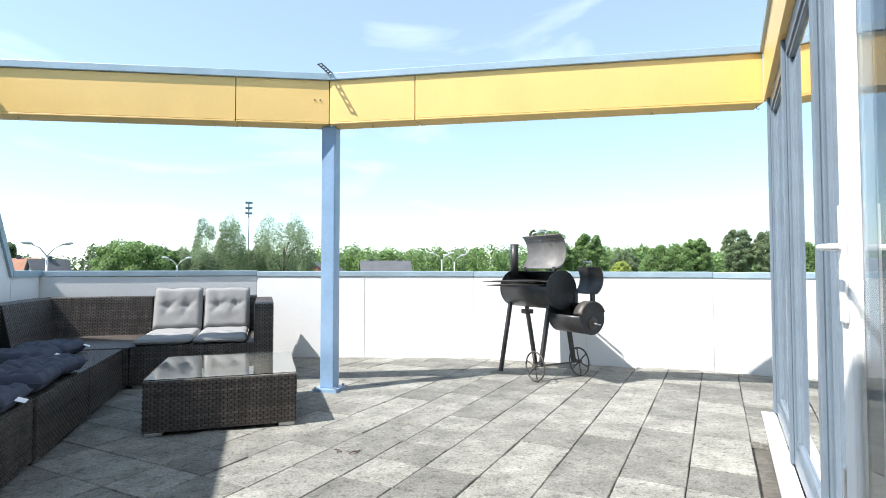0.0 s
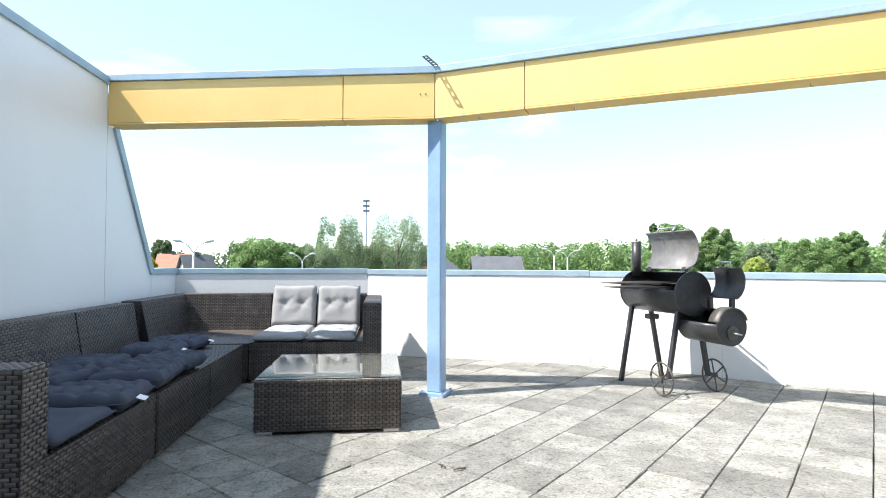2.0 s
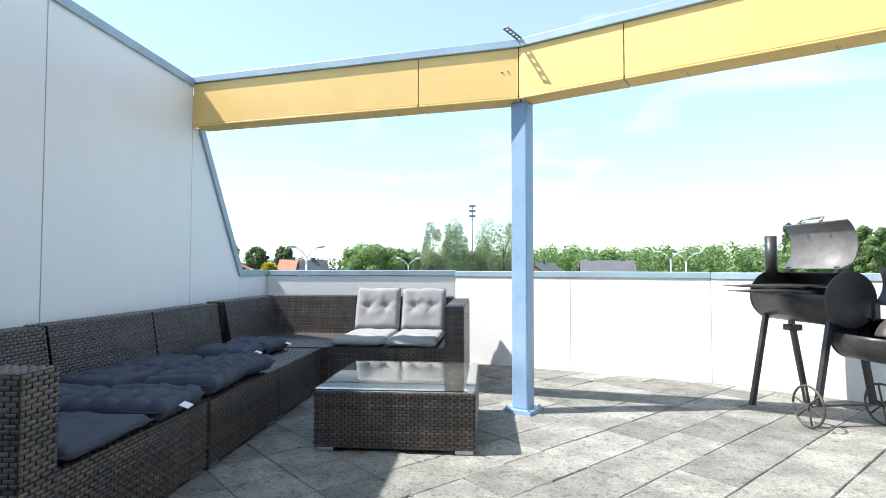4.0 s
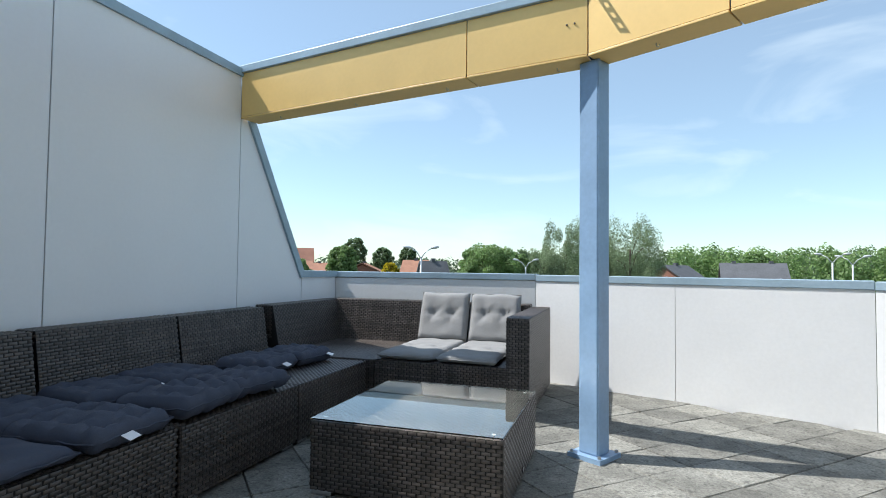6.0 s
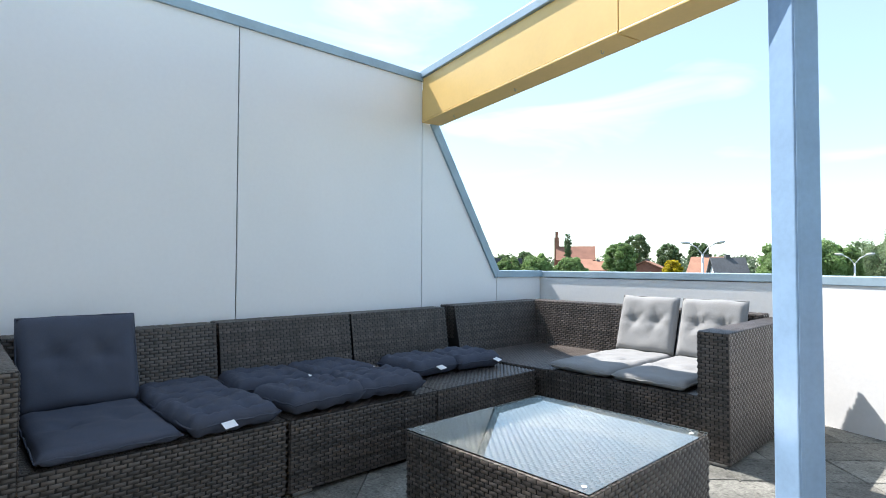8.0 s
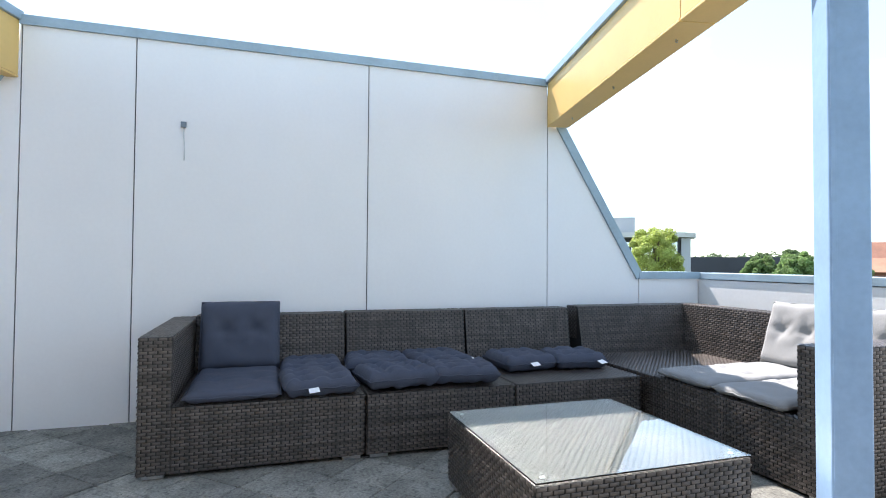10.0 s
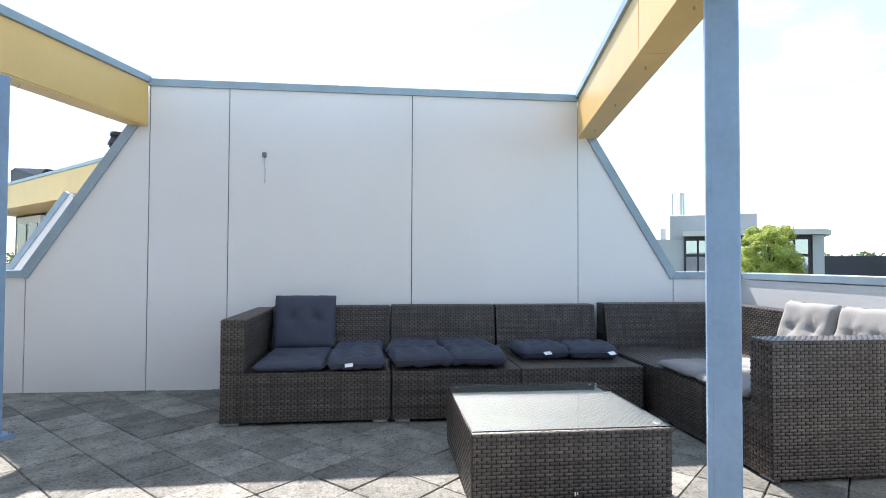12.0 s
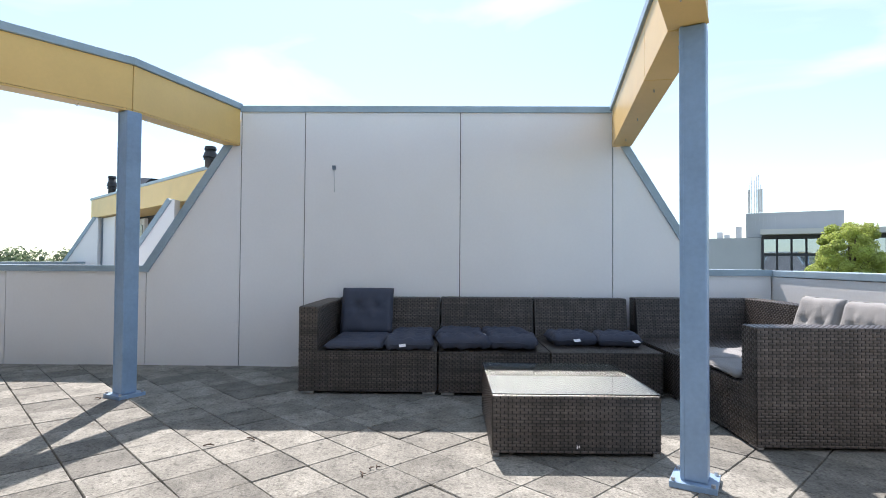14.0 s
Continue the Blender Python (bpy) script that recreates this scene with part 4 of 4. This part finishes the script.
def street_lamp(az, d, top, heads, label):
    x, y = place(az, d)
    l = thing("street_lamp", x, y, -9.0, az, label, "street lamp", "street lamps below the terrace")
    h = top + 9.0
    bm = fresh()
    tube(bm, [(0, 0, 0), (0, 0, h - 0.55)], 0.05, 8)
    part("pole", bm, LAMP_GREY, l)
    for s in heads:
        bm = fresh()
        tube(bm, [(0, 0, h - 0.58), (s * 0.25, 0, h - 0.22), (s * 0.55, 0, h - 0.05)], 0.03, 6)
        arm = part("arm", bm, LAMP_GREY, l)
        bm = fresh()
        bmesh.ops.create_uvsphere(bm, u_segments=12, v_segments=8, radius=0.5, matrix=pose(s * 0.72, 0, h, 0, -8 * s, 0) @ Matrix.Diagonal((0.45, 0.22, 0.16, 1)))
        part("lamp_head", bm, LAMP_GREY, arm)


street_lamp(20.4, 28.3, 2.14, (-1, 1), "grey two-armed street lamp below the terrace")
street_lamp(9.4, 40, 1.75, (-1, 1), "grey two-armed street lamp below the terrace")
street_lamp(-17.6, 41, 2.2, (-1, 1), "grey two-armed street lamp below the terrace")
street_lamp(-19, 43, 2.1, (-1, 1), "grey two-armed street lamp below the terrace")

mast = thing("floodlight_mast", *place(2.0, 150), -9.0, 2, "tall lattice floodlight mast with three lamp rows", "mast")
bm = fresh()
tube(bm, [(0, 0, 0), (0, 0, 27.2)], 0.16, 8)
part("pole", bm, GREY_FRAME, mast)
for z in (24.6, 26.0, 27.4):
    bm = fresh()
    box(bm, -0.9, 0.9, -0.3, 0.3, z - 0.3, z + 0.25, 0.08)
    part("floodlight", bm, GREY_FRAME, mast)

# office block
OM = pose(3.45, 5.2, 0, 0, 0, 56.5) @ pose(0, 45, 0)
office = tagged(new("office_building"), "grey office with a dark glass front and white roof slab", "building")


def office_part(name, mat, boxes, parent=office, label="", bevel=0.0):
    bm = fresh()
    for b in boxes:
        box(bm, *b, bevel, m=OM)
    return part(name, bm, mat, parent, label)


office_part("side_wing", CLAD, [(-9.5, -3.1, 0.6, 10, -9, 2.95)])
front = office_part("wall", DARK_CLAD, [(-3.05, 5.0, 0.25, 10, -9, 3.1)])
office_part("end_wall", CLAD, [(5.05, 5.7, 0, 10, -9, 3.1)])
bm = fresh()
outline = [(-3.05, -0.9), (4.2, -0.9), (5.2, -0.6), (6.0, 0.2), (6.3, 1.4), (6.3, 10.2), (-3.05, 10.2)]
prism(bm, [OM @ Vector((x, y, 3.12)) for x, y in outline], (0, 0, 0.36))
part("roof", bm, PALE, office, "white rounded roof slab")
penthouse = office_part("plant_room", CLAD, [(-4.1, 1.8, 0.9, 8, 2.98, 4.78)])
for k in range(23):
    office_part("rib", CLAD, [(-4.05 + k * 0.25, -3.95 + k * 0.25, 0.86, 0.9, 3.0, 4.74)], penthouse)
for k in range(9):
    x = -2.95 + k * 0.87
    for z0, z1 in ((1.75, 2.85), (0.3, 1.65), (-1.6, 0.2)):
        w = office_part("window", DARK_CLAD, [(x, x + 0.83, 0.18, 0.24, z0, z1)])
        office_part("pane", OFFICE_GLASS, [(x + 0.05, x + 0.78, 0.15, 0.175, z0 + 0.05, z1 - 0.05)], w)
for x, z in ((-6.0, 3.5), (-5.5, 3.3), (-4.7, 3.9), (-7.2, 3.4)):
    office_part("roof_vent", LAMP_GREY, [(x - 0.2, x + 0.2, 2, 2.4, 2.96, z)], bevel=0.05)
for x, z in ((-4.02, 7.3), (-3.85, 7.9), (-3.66, 7.6), (-3.52, 8.0), (-3.4, 7.9), (-3.25, 7.2)):
    bm = fresh()
    tube(bm, [OM @ Vector((x, 2.6, 4.7)), OM @ Vector((x, 2.6, z))], 0.025, 6)
    part("antenna", bm, LAMP_GREY, office)
for x in (-4.02, -3.38, -3.2):
    office_part("antenna_panel", PALE, [(x - 0.08, x + 0.08, 2.5, 2.62, 4.95, 6.75)], bevel=0.02)

bm = fresh()
SM = pose(1.8, 4.3, 0, 0, 0, 44.5) @ pose(0, 62, 0)
box(bm, -4.0, 5.2, 0, 8, -9, 1.85, m=SM)
shed = tagged(part("flat_building", bm, DARK_CLAD), "low black flat-roofed building among trees", "building")

# the next rooftop flat along the row
next_flat = thing("neighbour_rooftop", 0, 0, 0, label="neighbouring rooftop flat with yellow fascia and white gables", category="building")
NA, NB = (-10.55, -4.3), (-4.25, 2.455)
m, n = along(NA, NB)
bm = fresh()
box(bm, 0, n, -0.01, 0.12, 2.14, 2.6, m=m)
fas = part("fascia", bm, YELLOW, next_flat)
bm = fresh()
box(bm, -0.05, n, -0.03, 0.15, 2.602, 2.66, 0.005, m=m)
part("cap", bm, CAP, fas)
bm = fresh()
box(bm, 0.0, n, 0.122, 0.748, 2.14, 2.16, m=m)
part("soffit", bm, YELLOW, fas)
for x, ytop in ((-10.15, -3.92), (-5.88, 0.255)):
    bm = fresh()
    prism(bm, [(x, ytop + 0.06, 0), (x, ytop + 0.06, 2.12), (x, ytop, 2.12), (x, ytop - 0.85, 0.85), (x, ytop - 0.85, 0)], (-0.2, 0, 0))
    g = part("gable_wall", bm, WHITE_PANEL, next_flat)
    edge_cap(g, [(ytop - 0.87, 0.86), (ytop - 0.02, 2.125)], x + 0.03, x - 0.23, 0.08)
bm = fresh()
box(bm, 0.05, n, 0.75, 0.83, 0, 2.5, m=m)
back_wall = part("front_wall", bm, DARK_CLAD, next_flat, "dark recessed front wall")
for k in (0.38, 6.72):
    bm = fresh()
    box(bm, k, k + 0.14, 0.02, 0.11, 0, 2.14, m=m)
    part("mullion", bm, LAMP_GREY, next_flat, "grey-brown steel mullion")
for k, w in ((0.58, 1.0), (6.98, 1.0)):
    bm = fresh()
    box(bm, k, k + w, 0.13, 0.2, 0, 2.12, m=m)
    panel = part("side_panel", bm, WHITE_PANEL, next_flat)
    bm = fresh()
    box(bm, k - 0.05, k, 0.1, 0.2, 0, 2.13, m=m)
    part("edge", bm, GREY_FRAME, panel)
bm = fresh()
box(bm, 0.5, 2.0, 0.66, 0.746, 0.0, 2.08, m=m)
leaf = part("door", bm, WHITE_FRAME, next_flat, "white framed glazed terrace door")
for k in (0.62, 1.33):
    bm = fresh()
    box(bm, k, k + 0.55, 0.645, 0.658, 0.25, 1.92, m=m)
    part("pane", bm, WINDOW, leaf)
bm = fresh()
tube(bm, [m @ Vector((1.25, 0.66, 1.05)), m @ Vector((1.25, 0.6, 1.05)), m @ Vector((1.12, 0.6, 1.05))], 0.012, 6)
part("handle", bm, ALU, leaf)
bm = fresh()
prism(bm, [(-9.6, -2.95, 2.66), (-7.9, -1.4, 2.66), (-7.9, -1.25, 2.8), (-9.25, -2.65, 3.02), (-9.6, -2.95, 3.02)], (-1.2, 1.2, 0))
hood = part("roof_hood", bm, DARK_CLAD, next_flat, "low dark sloping roof hood")
bm = fresh()
prism(bm, [(-12.2, -4.4, -9.0), (-2.22, -4.4, -9.0), (-2.22, 8.6, -9.0), (-12.2, 8.6, -9.0)], (0, 0, 8.97))
part("storeys_below", bm, PALE, next_flat)
bm = fresh()
box(bm, -12.2, -2.3, -4.4, -4.2, -0.03, 0.95)
part("parapet", bm, WHITE_PANEL, next_flat)
bm = fresh()
box(bm, -12.24, -2.3, -4.44, -4.16, 0.95, 1.0, 0.005)
part("cap", bm, CAP, next_flat)


def flue(x, y, z, top):
    f = thing("roof_flue", x, y, z, 0, "black metal roof flue with a cowl", "flue", "flues on the neighbouring roof")
    bm = fresh()
    tube(bm, [(0, 0, 0), (0, 0, top)], 0.085, 14)
    part("pipe", bm, BLACK, f)
    for zz, r in ((top * 0.5, 0.11), (top * 0.62, 0.125), (top * 0.74, 0.11), (top + 0.02, 0.1)):
        bm = fresh()
        bmesh.ops.create_cone(bm, cap_ends=True, segments=18, radius1=r, radius2=r * 0.85, depth=0.05, matrix=Matrix.Translation((0, 0, zz)))
        part("cowl_ring", bm, BLACK, f)


bm = fresh()
prism(bm, [(-9.75, -3.3, 2.5), (-4.65, 2.0, 2.5), (-7.1, 4.6, 2.5), (-12.2, -0.5, 2.5)], (0, 0, 0.16))
part("flat_roof", bm, DARK_CLAD, next_flat)
flue(-5.47, 1.12, 2.62, 0.3)
flue(-10.0, -3.42, 2.62, 0.5)

# ---- paving tiles ----
PITCH, TURN_TILE = 0.309, 45.0
GRID = pose(0.403, 3.76, 0, 0, 0, TURN_TILE)


def inside(x, y):
    if x < WALL_X - 0.12 or y < -1.3:
        return False
    for (x0, y0), (x1, y1) in zip(PARAPET[:6], PARAPET[1:6]):
        if x0 <= x <= x1 and y > y0 + (y1 - y0) * (x - x0) / (x1 - x0) + 0.12:
            return False
    loc = FM.inverted() @ Vector((x, y, 0))
    return not (loc.x > -0.05 and loc.y > 0.0) and x < 6.75


def tile_verts(rng, s=PITCH / 2 - 0.0021, c=0.0035):
    """Corner-rounded slab with a chamfered rim."""
    q = 0.008
    ring = [(s, s - q), (s - q * 0.3, s - q * 0.3), (s - q, s), (-s + q, s), (-s + q * 0.3, s - q * 0.3), (-s, s - q), (-s, -s + q), (-s + q * 0.3, -s + q * 0.3), (-s + q, -s), (s - q, -s), (s - q * 0.3, -s + q * 0.3), (s, -s + q)]
    ring = [(x + rng.uniform(-0.0015, 0.0015), y + rng.uniform(-0.0015, 0.0015)) for x, y in ring]
    low = [(x, y, -0.044) for x, y in ring]
    rim = [(x, y, -0.006) for x, y in ring]
    top = [(x * (1 - c / s), y * (1 - c / s), 0.0) for x, y in ring]
    k = len(ring)
    faces = [tuple(range(2 * k, 3 * k))]
    for i in range(k):
        j = (i + 1) % k
        faces += [(i, j, k + j, k + i), (k + i, k + j, 2 * k + j, 2 * k + i)]
    return low + rim + top, faces


rng = random.Random(4)
shapes = []
for k in range(6):
    me = bpy.data.meshes.new("tile")
    v, f = tile_verts(rng)
    me.from_pydata(v, [], f)
    me.materials.append(TILE)
    shapes.append(me)
cells = []
for i in range(-26, 27):
    for j in range(-26, 27):
        p = GRID @ Vector(((i + 0.5) * PITCH, (j + 0.5) * PITCH, 0))
        if inside(p.x, p.y):
            cells.append((math.hypot(p.x - 1.4, p.y - 4.4), p))
cells.sort(key=lambda c: c[0])
rest_v, rest_f = [], []
for k, (far, p) in enumerate(cells):
    m = pose(p.x, p.y, rng.uniform(-0.003, 0.002), rng.uniform(-0.35, 0.35), rng.uniform(-0.35, 0.35), TURN_TILE + 90 * rng.randrange(4) + rng.uniform(-0.5, 0.5))
    if k < 300:
        ob = new("tile", shapes[k % 6])
        ob.parent = floor
        ob.matrix_world = m
    else:
        v, f = tile_verts(rng)
        base = len(rest_v)
        rest_v += [tuple(m @ Vector(q)) for q in v]
        rest_f += [tuple(base + q for q in g) for g in f]
me = bpy.data.meshes.new("tiles_beyond")
me.from_pydata(rest_v, [], rest_f)
me.materials.append(TILE_REST)
ob = tagged(new("tiles_beyond", me), kind="stuff")
ob.parent = floor
